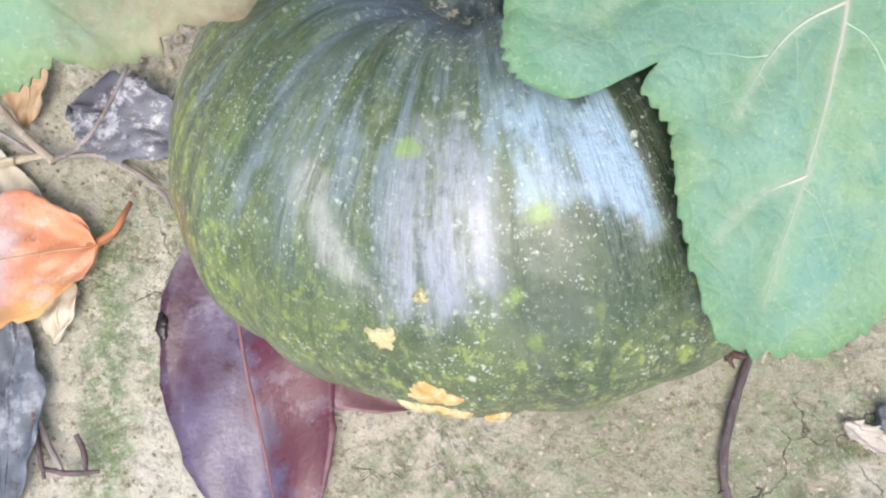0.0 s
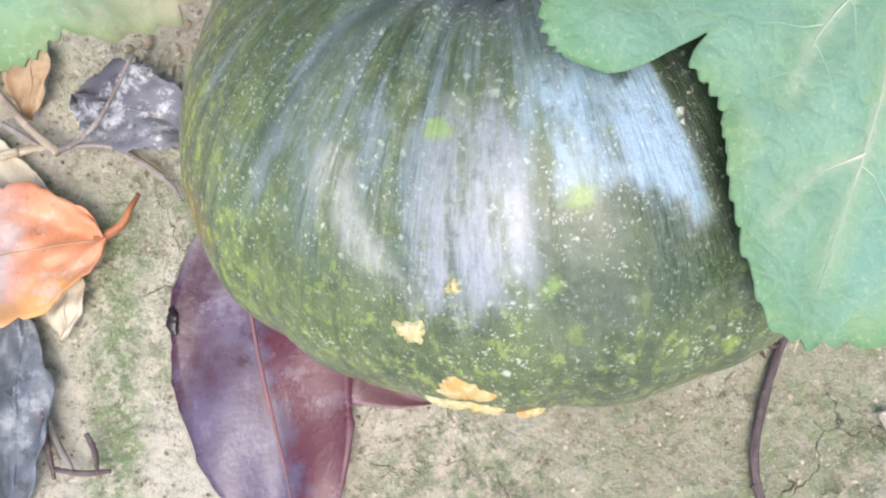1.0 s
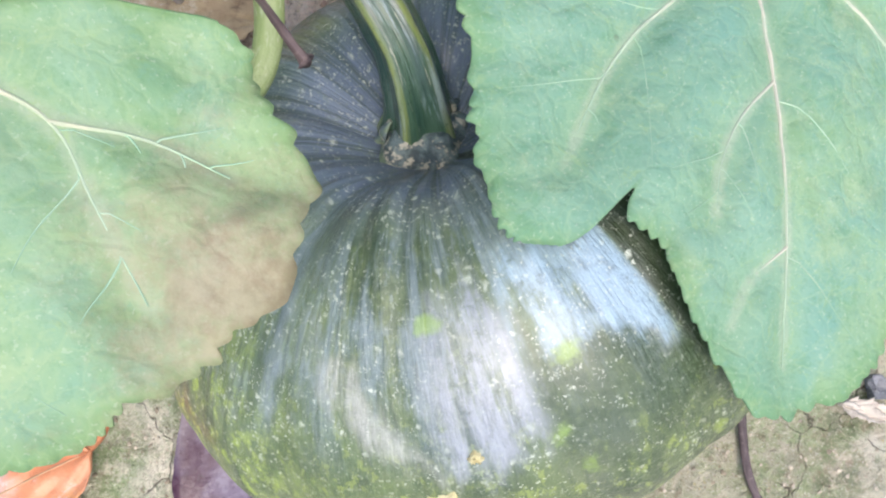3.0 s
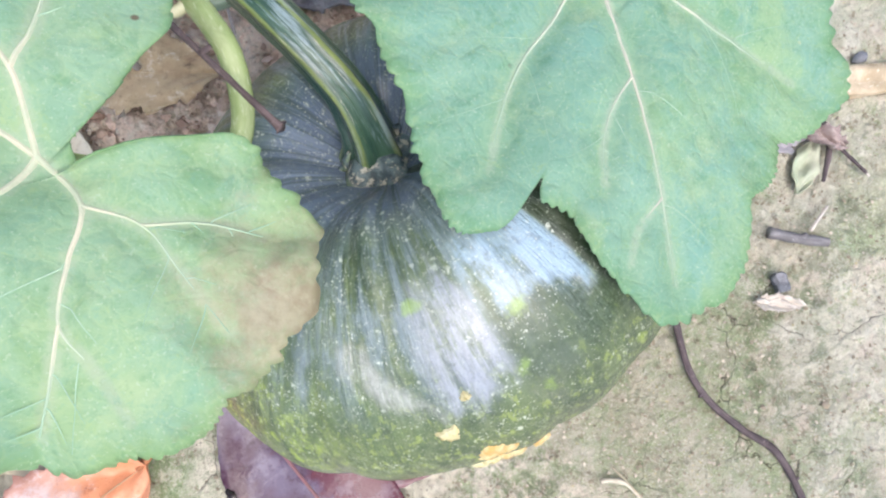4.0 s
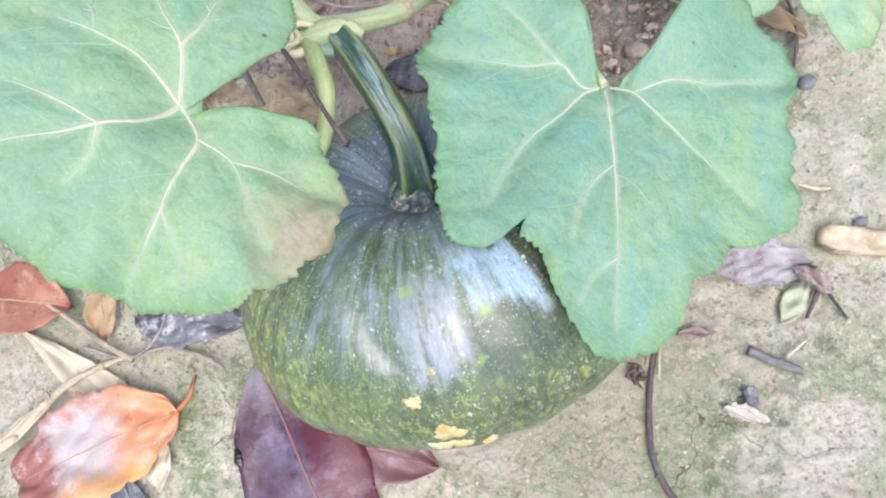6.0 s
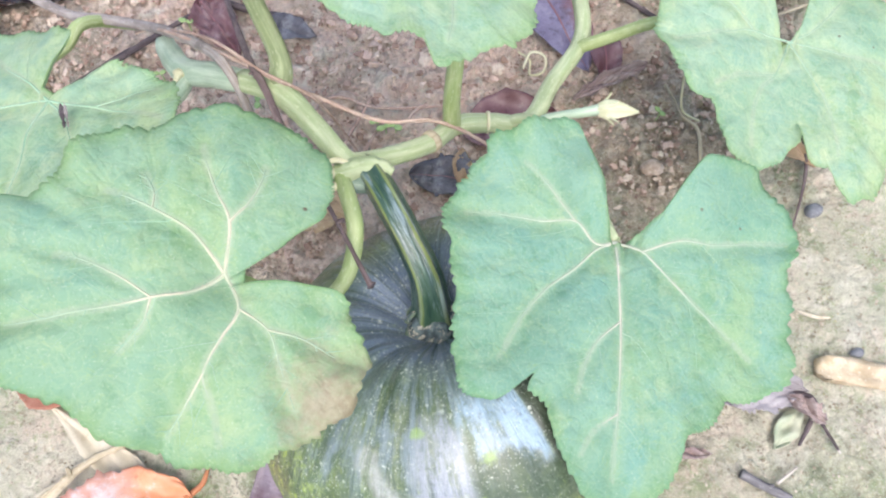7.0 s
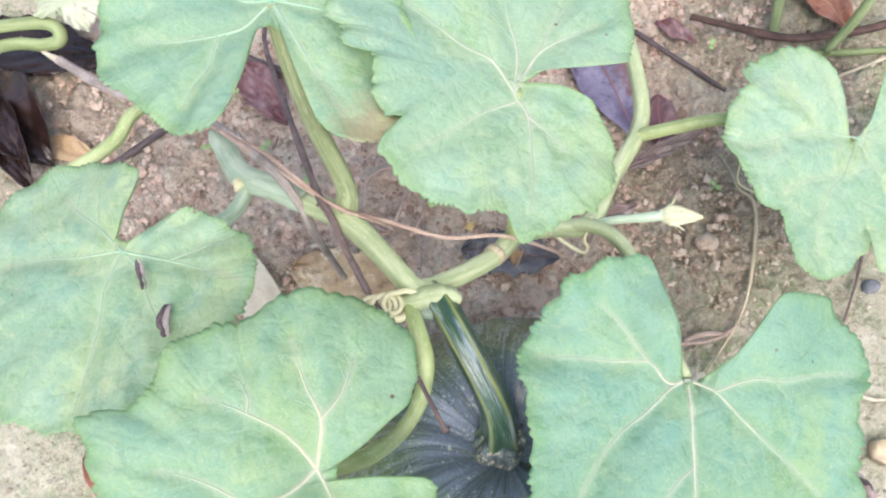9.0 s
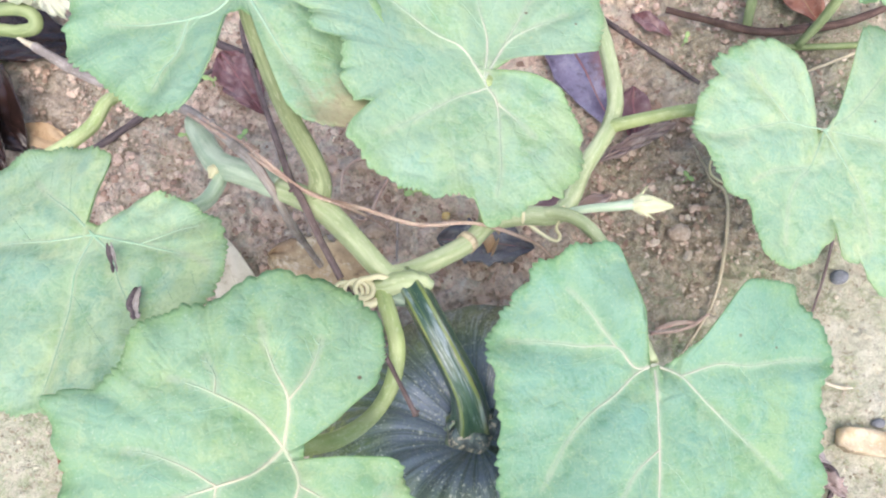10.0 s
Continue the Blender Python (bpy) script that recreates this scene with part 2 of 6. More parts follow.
def skin_material():
    m = Mat("pumpkin_skin")
    x, y, z = m.split()
    ang = m.math("ARCTAN2", y, x)
    rho = m.math("SQRT", m.math("ADD", m.math("MULTIPLY", x, x), m.math("MULTIPLY", y, y)))
    run = m.math("ADD", m.math("MULTIPLY", z, 1.0), m.math("MULTIPLY", rho, -1.0))
    arc = m.join(m.math("MULTIPLY", ang, 0.13), m.math("MULTIPLY", run, 0.20), 0.0)
    streak = m.noise(75, 5, 0.62, arc)
    fine = m.noise(230, 4, 0.65, m.join(m.math("MULTIPLY", ang, 0.13), m.math("MULTIPLY", run, 0.35), 0.0))
    c = m.mix(m.step(m.noise(24, 6, 0.7), 0.36, 0.64), (0.038, 0.068, 0.036), (0.098, 0.140, 0.054))
    # one flank painted lighter and yellower, as if it caught more light
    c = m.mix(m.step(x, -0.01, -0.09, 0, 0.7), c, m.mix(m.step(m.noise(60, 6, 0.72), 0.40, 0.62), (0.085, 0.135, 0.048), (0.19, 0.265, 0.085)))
    c = m.mix(m.step(m.noise(190, 5, 0.7), 0.46, 0.66, 0, 0.75), c, (0.140, 0.180, 0.090))
    # slate-blue neck round the stalk: sky reflection put into the colour
    c = m.mix(m.step(m.math("ADD", rho, m.math("MULTIPLY", m.noise(50, 3), 0.012)), 0.046, 0.078, 0.85, 0), c, (0.130, 0.175, 0.275))
    # yellow-green flecks, most on the flanks
    flank = m.step(z, 0.078, 0.01)
    fleck = m.math("MULTIPLY", m.step(m.noise(250, 5, 0.68, m.scaled((1, 1, 0.6))), 0.52, 0.64), m.math("ADD", m.math("MULTIPLY", flank, 0.65), 0.12))
    c = m.mix(fleck, c, (0.26, 0.33, 0.08))
    # extra flecks on that lit side, their brightness put into the colour
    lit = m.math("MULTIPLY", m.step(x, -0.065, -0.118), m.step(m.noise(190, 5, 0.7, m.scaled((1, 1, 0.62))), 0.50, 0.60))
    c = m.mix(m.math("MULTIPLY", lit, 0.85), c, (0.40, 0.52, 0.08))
    # bluish waxy streaks that run to the stalk, sky sheen put into their colour
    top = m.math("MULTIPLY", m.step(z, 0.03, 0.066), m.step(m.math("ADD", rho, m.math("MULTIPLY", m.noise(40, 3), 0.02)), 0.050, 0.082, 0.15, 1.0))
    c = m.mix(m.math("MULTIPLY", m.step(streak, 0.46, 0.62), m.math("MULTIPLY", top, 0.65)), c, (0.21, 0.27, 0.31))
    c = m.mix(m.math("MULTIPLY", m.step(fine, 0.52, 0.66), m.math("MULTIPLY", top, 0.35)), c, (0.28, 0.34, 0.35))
    # pale wax on the shoulders, with reflected bright sky painted into its tone
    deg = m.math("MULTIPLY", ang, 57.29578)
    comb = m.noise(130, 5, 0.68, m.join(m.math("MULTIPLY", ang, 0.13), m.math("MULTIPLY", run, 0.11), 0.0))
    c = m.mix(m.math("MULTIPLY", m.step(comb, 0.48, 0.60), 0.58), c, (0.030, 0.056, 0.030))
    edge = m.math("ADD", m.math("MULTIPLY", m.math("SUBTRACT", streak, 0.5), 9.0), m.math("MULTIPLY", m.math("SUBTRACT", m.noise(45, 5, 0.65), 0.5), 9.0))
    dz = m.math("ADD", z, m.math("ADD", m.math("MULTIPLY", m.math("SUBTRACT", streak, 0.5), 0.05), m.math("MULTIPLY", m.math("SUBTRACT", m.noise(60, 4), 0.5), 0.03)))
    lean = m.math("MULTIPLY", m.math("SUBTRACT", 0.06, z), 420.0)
    wax_sheen = 0.0
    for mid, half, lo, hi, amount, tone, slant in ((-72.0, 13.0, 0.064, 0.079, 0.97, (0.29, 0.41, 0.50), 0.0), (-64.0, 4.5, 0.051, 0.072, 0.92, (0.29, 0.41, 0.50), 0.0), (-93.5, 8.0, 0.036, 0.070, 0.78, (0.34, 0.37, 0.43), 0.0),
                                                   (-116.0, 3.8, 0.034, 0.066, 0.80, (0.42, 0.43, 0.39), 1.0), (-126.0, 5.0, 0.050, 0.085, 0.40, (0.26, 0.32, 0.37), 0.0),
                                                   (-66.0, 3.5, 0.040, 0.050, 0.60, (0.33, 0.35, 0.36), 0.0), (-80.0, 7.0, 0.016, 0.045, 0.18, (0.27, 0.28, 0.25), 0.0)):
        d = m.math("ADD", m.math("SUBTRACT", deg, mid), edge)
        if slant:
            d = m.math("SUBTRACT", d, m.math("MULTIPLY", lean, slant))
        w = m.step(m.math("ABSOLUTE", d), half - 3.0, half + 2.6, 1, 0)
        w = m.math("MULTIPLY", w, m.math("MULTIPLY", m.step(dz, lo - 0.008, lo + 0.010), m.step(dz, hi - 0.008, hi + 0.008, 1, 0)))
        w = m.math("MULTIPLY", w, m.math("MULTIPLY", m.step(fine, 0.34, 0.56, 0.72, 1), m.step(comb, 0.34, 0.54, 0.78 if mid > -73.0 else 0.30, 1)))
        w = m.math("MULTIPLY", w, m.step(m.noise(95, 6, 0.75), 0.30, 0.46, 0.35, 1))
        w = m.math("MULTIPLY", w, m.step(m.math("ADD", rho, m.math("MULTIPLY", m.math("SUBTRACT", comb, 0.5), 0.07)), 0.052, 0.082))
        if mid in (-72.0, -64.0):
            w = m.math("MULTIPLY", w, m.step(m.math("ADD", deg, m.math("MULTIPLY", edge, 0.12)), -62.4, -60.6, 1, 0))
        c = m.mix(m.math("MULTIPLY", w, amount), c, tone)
        wax_sheen = m.math("MAXIMUM", wax_sheen, w)
    # the rib beside the waxy sheen is a darker green
    dark_rib = m.math("MULTIPLY", m.step(m.math("ADD", deg, m.math("MULTIPLY", edge, 0.12)), -61.6, -60.2), m.step(deg, -46.0, -52.0))
    dark_rib = m.math("MAXIMUM", dark_rib, m.math("MULTIPLY", m.math("MULTIPLY", m.step(deg, -72.0, -66.0), m.step(deg, -46.0, -52.0)), m.step(dz, 0.076, 0.081)))
    c = m.mix(m.math("MULTIPLY", m.math("MULTIPLY", dark_rib, m.step(z, 0.030, 0.046)), 0.9), c, (0.018, 0.032, 0.010))
    # mottled dark green below the sheen, with a ragged border
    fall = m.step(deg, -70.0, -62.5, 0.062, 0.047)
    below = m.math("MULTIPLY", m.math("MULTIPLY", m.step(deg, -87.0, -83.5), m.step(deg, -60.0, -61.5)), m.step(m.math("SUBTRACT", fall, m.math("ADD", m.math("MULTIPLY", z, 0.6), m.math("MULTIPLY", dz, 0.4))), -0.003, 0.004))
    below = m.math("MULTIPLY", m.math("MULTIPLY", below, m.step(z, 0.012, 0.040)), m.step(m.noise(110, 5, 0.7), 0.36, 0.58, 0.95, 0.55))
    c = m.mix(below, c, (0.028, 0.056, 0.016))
    # yellow-green blotches in rows on the sunny flank
    side = m.math("MULTIPLY", m.step(z, 0.052, 0.030), m.step(x, -0.01, 0.02))
    blot = m.step(m.voronoi(62, "F1", "Distance", m.warped(m.scaled((1, 1, 0.8)), 160, 0.006)), 0.12, 0.26, 1, 0)
    blot = m.math("MULTIPLY", blot, m.step(m.noise(34, 3), 0.46, 0.56))
    c = m.mix(m.math("MULTIPLY", m.math("MULTIPLY", blot, side), 0.65), c, (0.23, 0.31, 0.055))
    # pale dots of several sizes, thickest on one flank and low down, and a few round green spots
    strewn = m.math("MAXIMUM", m.step(m.noise(26, 4, 0.6), 0.40, 0.58, 0.35, 1.0), m.step(x, -0.03, -0.10, 0.0, 0.9))
    strewn = m.math("MULTIPLY", strewn, m.math("SUBTRACT", 1.0, m.math("MULTIPLY", wax_sheen, 0.75)))
    for scale, r0, r1, keep, amount in ((75, 0.05, 0.15, 0.53, 0.65), (150, 0.06, 0.21, 0.52, 0.6), (270, 0.10, 0.26, 0.48, 0.6), (520, 0.14, 0.36, 0.47, 0.5), (850, 0.16, 0.36, 0.50, 0.4)):
        dot = m.step(m.voronoi(scale, "F1", "Distance", m.warped(m.scaled((1, 1, 0.85)), 420, 0.0034)), r0, r1, 1, 0)
        dot = m.math("MULTIPLY", dot, m.math("MULTIPLY", m.step(m.noise(scale * 0.33, 2), keep, keep + 0.08), strewn))
        c = m.mix(m.math("MULTIPLY", dot, amount), c, (0.66, 0.70, 0.58))
    for p, r in (((0.021, -0.105, 0.058), 0.0046), ((-0.017, -0.090, 0.071), 0.0034), ((0.012, -0.121, 0.039), 0.0028), ((0.019, -0.126, 0.024), 0.0032), ((0.031, -0.125, 0.014), 0.0030), ((0.043, -0.123, -0.013), 0.0028)):
        s = m.step(m.math("ADD", m.near(p), m.math("MULTIPLY", m.math("SUBTRACT", m.noise(190, 4), 0.5), 0.012)), r - 0.003, r + 0.0015, 1, 0)
        c = m.mix(m.math("MULTIPLY", s, 0.55), c, (0.27, 0.42, 0.07))
    h = m.math("ADD", m.math("MULTIPLY", streak, 0.7), m.math("MULTIPLY", m.noise(260, 5, 0.65), 0.5))
    h = m.math("ADD", h, m.math("MULTIPLY", comb, 0.9))
    return m.done(c, m.step(m.noise(50, 4), 0.3, 0.7, 0.34, 0.55), m.bump(h, 0.0022, 0.75), 0.6, m.math("ADD", m.math("MULTIPLY", wax_sheen, 0.30), 0.50), 0.19)


def scab_material(name, a, b):
    m = Mat(name)
    c = m.mix(m.step(m.noise(150, 5, 0.65), 0.36, 0.64), a, b)
    return m.done(c, 0.7, m.bump(m.noise(300, 5), 0.002), 0.3)


def stalk_material():
    """Dark glossy facets with paler yellow-green ridges between them, painted grey-blue sky glints and corky scratches.
    """
    m = Mat("pumpkin_stalk")
    side = m.noise(120, 3, 0.5, m.grain((1, 1, 0.04)))
    c = m.mix(m.step(m.noise(60, 4, 0.6, m.grain((1, 1, 0.3))), 0.35, 0.65), (0.018, 0.055, 0.042), (0.050, 0.105, 0.066))
    c = m.mix(m.step(side, 0.58, 0.66, 0, 0.5), c, (0.13, 0.19, 0.06))
    ridge = m.math("ADD", m.attr("ridge"), m.math("MULTIPLY", m.math("SUBTRACT", m.noise(70, 5, 0.7, m.grain((1, 1, 0.25))), 0.5), 0.9))
    c = m.mix(m.step(ridge, 0.62, 1.05, 0, 0.85), c, (0.25, 0.30, 0.085))
    # bluish-white reflections painted on as broken dashes
    sky_glints = m.math("MULTIPLY", m.step(m.noise(40, 4, 0.6, m.grain((1, 1, 0.35))), 0.44, 0.58), m.step(m.noise(170, 5, 0.7, m.grain((1, 1, 0.14))), 0.50, 0.62))
    c = m.mix(m.math("MULTIPLY", sky_glints, 0.75), c, (0.30, 0.39, 0.42))
    c = m.mix(m.step(m.noise(420, 4, 0.7, m.grain((1, 1, 0.12))), 0.60, 0.67, 0, 0.6), c, (0.48, 0.48, 0.36))
    c = m.mix(m.step(m.noise(900, 3), 0.60, 0.72, 0, 0.6), c, (0.012, 0.03, 0.012))
    return m.done(c, 0.30, m.bump(m.math("ADD", side, m.noise(300, 4, 0.6, m.grain((1, 1, 0.2)))), 0.002, 0.6), 0.5, 0.4, 0.15)


def collar_material():
    m = Mat("stalk_collar")
    c = m.mix(m.step(m.noise(140, 5, 0.65), 0.42, 0.6), (0.045, 0.070, 0.080), (0.14, 0.19, 0.20))
    c = m.mix(m.step(m.noise(210, 4, 0.7), 0.51, 0.61, 0, 0.85), c, (0.50, 0.47, 0.38))
    c = m.mix(m.step(m.noise(70, 3), 0.58, 0.68, 0, 0.5), c, (0.20, 0.27, 0.10))
    return m.done(c, 0.42, m.bump(m.noise(240, 5, 0.7), 0.002, 0.8), 0.5)


def stem_material(name, a, b, speck=(0.60, 0.64, 0.42)):
    m = Mat(name)
    c = m.mix(m.step(m.noise(230, 4, 0.6, m.grain((1, 1, 0.10))), 0.38, 0.62), a, b)
    c = m.mix(m.step(m.noise(26, 3), 0.45, 0.7, 0, 0.45), c, tuple(v * 0.62 for v in a))
    c = m.mix(m.step(m.noise(600, 3, 0.6, m.grain((1, 1, 0.3))), 0.56, 0.68, 0, 0.5), c, speck)
    return m.done(c, 0.55, m.bump(m.noise(520, 4), 0.0008, 0.7), 0.4)


def blade_material(name, a, b, pale, scorch=None):
    """Pumpkin leaf: bluish green with yellow-green blotches and margin, a fine net of veins and downy relief; scorch: (centre, radius, two colours) of a dried patch."""
    m = Mat(name)
    flat = m.scaled((1, 1, 0.0))
    bent = m.warped(flat, 60, 0.018)
    loose = m.warped(flat, 9, 0.06)
    net = m.voronoi(130, "DISTANCE_TO_EDGE", "Distance", bent)
    net2 = m.voronoi(44, "DISTANCE_TO_EDGE", "Distance", bent)
    vein, rim = m.attr("vein"), m.attr("rim")
    teal, lime = (a[0] * 0.84, a[1] * 0.96, a[2] * 1.10), (pale[0] * 0.84, pale[1] * 0.90, pale[2] * 0.72)
    c = m.mix(m.step(m.noise(13, 5, 0.6, loose), 0.38, 0.62), a, b)
    c = m.mix(m.step(m.noise(21, 6, 0.66, loose), 0.46, 0.64, 0, 0.65), c, teal)
    blotch = m.step(m.math("ADD", m.noise(17, 6, 0.68, m.warped(flat, 14, 0.04)), m.math("MULTIPLY", rim, 0.06)), 0.50, 0.70, 0, 0.70)
    c = m.mix(blotch, c, lime)
    c = m.mix(m.step(m.noise(48, 6, 0.72, bent), 0.53, 0.70, 0, 0.65), c, pale)
    c = m.mix(m.step(m.noise(70, 6, 0.72), 0.53, 0.68, 0, 0.55), c, (a[0] * 0.62, a[1] * 0.76, a[2] * 0.62))
    c = m.mix(m.step(m.noise(24, 6, 0.7, m.warped(flat, 20, 0.03)), 0.55, 0.68, 0, 0.55), c, (a[0] * 0.72, a[1] * 0.82, a[2] * 0.58))
    c = m.mix(m.math("MULTIPLY", m.step(vein, 0.05, 0.9), 0.22), c, lime)
    c = m.mix(m.step(m.math("ADD", vein, m.math("MULTIPLY", m.math("SUBTRACT", m.noise(150, 4, 0.7), 0.5), 0.25)), 0.84, 1.02, 0, 0.45), c, (0.50, 0.55, 0.42))
    hem = m.step(m.math("ADD", rim, m.math("MULTIPLY", m.math("SUBTRACT", m.noise(40, 5, 0.7), 0.5), 0.9)), 0.45, 1.0)
    c = m.mix(m.math("MULTIPLY", hem, 0.55), c, (a[0] * 0.74, a[1] * 0.82, a[2] * 0.46))
    c = m.mix(m.step(net, 0.010, 0.060, 0.16, 0), c, (pale[0] * 1.05, pale[1] * 1.05, pale[2]))
    c = m.mix(m.step(net2, 0.004, 0.034, 0.16, 0), c, (pale[0] * 1.05, pale[1] * 1.05, pale[2]))
    c = m.mix(m.step(m.noise(160, 6, 0.78, bent), 0.55, 0.66, 0, 0.45), c, lime)
    c = m.mix(m.step(m.noise(210, 6, 0.78), 0.56, 0.66, 0, 0.35), c, teal)
    c = m.mix(m.step(m.noise(380, 4, 0.7), 0.52, 0.70, 0, 0.30), c, (a[0] * 0.55, a[1] * 0.70, a[2] * 0.60))
    c = m.mix(m.step(m.noise(700, 2, 0.6), 0.60, 0.70, 0, 0.30), c, (0.60, 0.68, 0.52))
    for scale, r0, r1, keep, tone in ((34, 0.028, 0.050, 0.43, (0.16, 0.08, 0.06)), (52, 0.030, 0.060, 0.52, (0.62, 0.62, 0.36))):
        speck = m.math("MULTIPLY", m.step(m.voronoi(scale, "F1", "Distance", flat), r0, r1, 1, 0), m.step(m.noise(scale * 0.45, 2), keep, keep + 0.06))
        c = m.mix(m.math("MULTIPLY", speck, 0.8), c, tone)
    if scorch:
        d = m.math("ADD", m.near(scorch[0], flat), m.math("MULTIPLY", m.math("SUBTRACT", m.noise(55, 6, 0.75), 0.5), 0.085))
        f = m.step(d, scorch[1] * 0.10, scorch[1] * 1.30, 0.80, 0)
        c = m.mix(f, c, m.mix(m.step(m.noise(90, 6, 0.7), 0.35, 0.65), scorch[2], scorch[3]))
    h = m.math("ADD", m.math("MULTIPLY", m.step(net, 0.0, 0.25), 0.40), m.math("MULTIPLY", m.noise(75, 5, 0.6), 1.6))
    h = m.math("ADD", h, m.math("MULTIPLY", m.step(net2, 0.0, 0.22), 0.9))
    h = m.math("ADD", h, m.math("MULTIPLY", m.noise(700, 3), 0.25))
    m.thin(c, 0.34)
    return m.done(c, 0.58, m.bump(h, 0.0016, 0.34), 0.4)


def vein_material(name, colour):
    m = Mat(name)
    c = m.mix(m.step(m.noise(55, 5, 0.7), 0.40, 0.62, 0, 0.75), colour, (colour[0] * 0.70, colour[1] * 0.88, colour[2] * 0.80))
    c = m.mix(m.step(m.attr("along"), 0.30, 1.0, 0, 0.85), c, (0.30, 0.47, 0.33))
    return m.done(c, 0.6, m.bump(m.noise(500, 2), 0.0004), 0.3)


def dead_material(name, a, b, dark, sheen=0.45, spots=(0.55, 0.5, 0.5), amount=0.0, bands=()):
    """A dead leaf. bands: (x, y, from, to, colour, amount), colours that come in along a way across the blade."""
    m = Mat(name)
    c = m.mix(m.step(m.noise(28, 5, 0.6), 0.35, 0.65), a, b)
    c = m.mix(m.step(m.noise(75, 6, 0.7), 0.54, 0.70, 0, 0.8), c, dark)
    bx, by, bz = m.split()
    for wx, wy, lo, hi, tone, much in bands:
        run = m.math("ADD", m.math("MULTIPLY", bx, wx), m.math("MULTIPLY", by, wy))
        run = m.math("ADD", run, m.math("MULTIPLY", m.math("SUBTRACT", m.noise(60, 6, 0.7), 0.5), 0.05))
        c = m.mix(m.step(run, lo, hi, 0, much), c, tone)
    if amount:
        c = m.mix(m.step(m.noise(55, 6, 0.75), 0.54, 0.64, 0, amount), c, spots)
    c = m.mix(m.step(m.noise(330, 4, 0.65), 0.56, 0.70, 0, 0.35), c, dark)
    h = m.math("ADD", m.math("MULTIPLY", m.noise(420, 4), 0.35), m.noise(60, 5))
    return m.done(c, m.step(m.noise(40, 4), 0.35, 0.65, sheen * 0.8, sheen * 1.25), m.bump(h, 0.0016, 0.5), 0.5)


def wood_material(name, a, b, rough=0.75, rodlike=True):
    m = Mat(name)
    co = m.grain((1, 1, 0.12)) if rodlike else m.co
    c = m.mix(m.step(m.noise(420 if rodlike else 60, 5, 0.6, co), 0.36, 0.64), a, b)
    c = m.mix(m.step(m.noise(35, 4), 0.45, 0.68, 0, 0.6), c, tuple(v * 0.5 for v in a))
    c = m.mix(m.step(m.noise(380, 4), 0.58, 0.7, 0, 0.5), c, tuple(min(0.8, v * 1.5) for v in b))
    return m.done(c, rough, m.bump(m.noise(700 if rodlike else 300, 5, 0.6, co), 0.0010, 0.8), 0.3)


SOIL, SKIN, STALK, COLLAR = soil_material(), skin_material(), stalk_material(), collar_material()
SCAB = scab_material("yellow_scab", (0.56, 0.36, 0.12), (0.66, 0.55, 0.30))
SCAR = scab_material("beige_scar", (0.55, 0.47, 0.22), (0.62, 0.58, 0.36))
VINE = stem_material("vine_green", (0.36, 0.44, 0.24), (0.48, 0.54, 0.34))
VINE_BLUE = stem_material("vine_bluish", (0.38, 0.50, 0.36), (0.54, 0.64, 0.50), (0.55, 0.62, 0.48))
DULL_STEM = stem_material("stem_dull", (0.21, 0.27, 0.11), (0.29, 0.35, 0.17), (0.36, 0.40, 0.24))
STALK_TOP = stem_material("stalk_top", (0.17, 0.24, 0.19), (0.29, 0.37, 0.31), (0.40, 0.46, 0.34))
PETIOLE = stem_material("petiole_green", (0.32, 0.41, 0.16), (0.44, 0.51, 0.26))
TENDRIL = stem_material("tendril_cream", (0.68, 0.64, 0.40), (0.76, 0.73, 0.52), (0.80, 0.77, 0.58))
BUD = stem_material("bud_cream", (0.58, 0.60, 0.36), (0.68, 0.68, 0.48), (0.72, 0.72, 0.56))
VEIN = vein_material("vein_pale", (0.52, 0.51, 0.41))
VEIN_YELLOW = vein_material("vein_yellowish", (0.54, 0.51, 0.38))
VEIN_SOFT = vein_material("vein_soft", (0.37, 0.51, 0.37))
GREEN = blade_material("leaf_green", (0.236, 0.428, 0.300), (0.29, 0.485, 0.358), (0.41, 0.55, 0.34))
GREEN_SOFT = blade_material("leaf_soft_green", (0.33, 0.50, 0.345), (0.40, 0.56, 0.41), (0.53, 0.64, 0.43))
GREEN_PALE = blade_material("leaf_mottled", (0.32, 0.50, 0.335), (0.43, 0.59, 0.43), (0.61, 0.69, 0.45))
# bluish lilac tone puts the leaf's glossy sheen into its colour
PURPLE = dead_material("leaf_purple", (0.070, 0.026, 0.042), (0.135, 0.105, 0.170), (0.042, 0.010, 0.018), 0.30, (0.36, 0.31, 0.36), 0.22,
                       ((0.222, -0.976, 0.095, 0.140, (0.105, 0.088, 0.145), 0.65), (0.976, 0.222, 0.0, 0.012, (0.105, 0.014, 0.022), 0.85), (-0.222, 0.976, -0.056, -0.012, (0.38, 0.32, 0.34), 0.7)))
MAROON = dead_material("leaf_maroon", (0.13, 0.050, 0.055), (0.22, 0.12, 0.125), (0.07, 0.025, 0.028), 0.40, (0.36, 0.30, 0.30), 0.35)
ASHEN = dead_material("leaf_ashen", (0.090, 0.084, 0.100), (0.20, 0.20, 0.23), (0.055, 0.035, 0.042), 0.5, (0.66, 0.65, 0.66), 0.85)
WHITELEAF = dead_material("leaf_whitish", (0.52, 0.47, 0.41), (0.64, 0.59, 0.52), (0.36, 0.29, 0.24), 0.7)
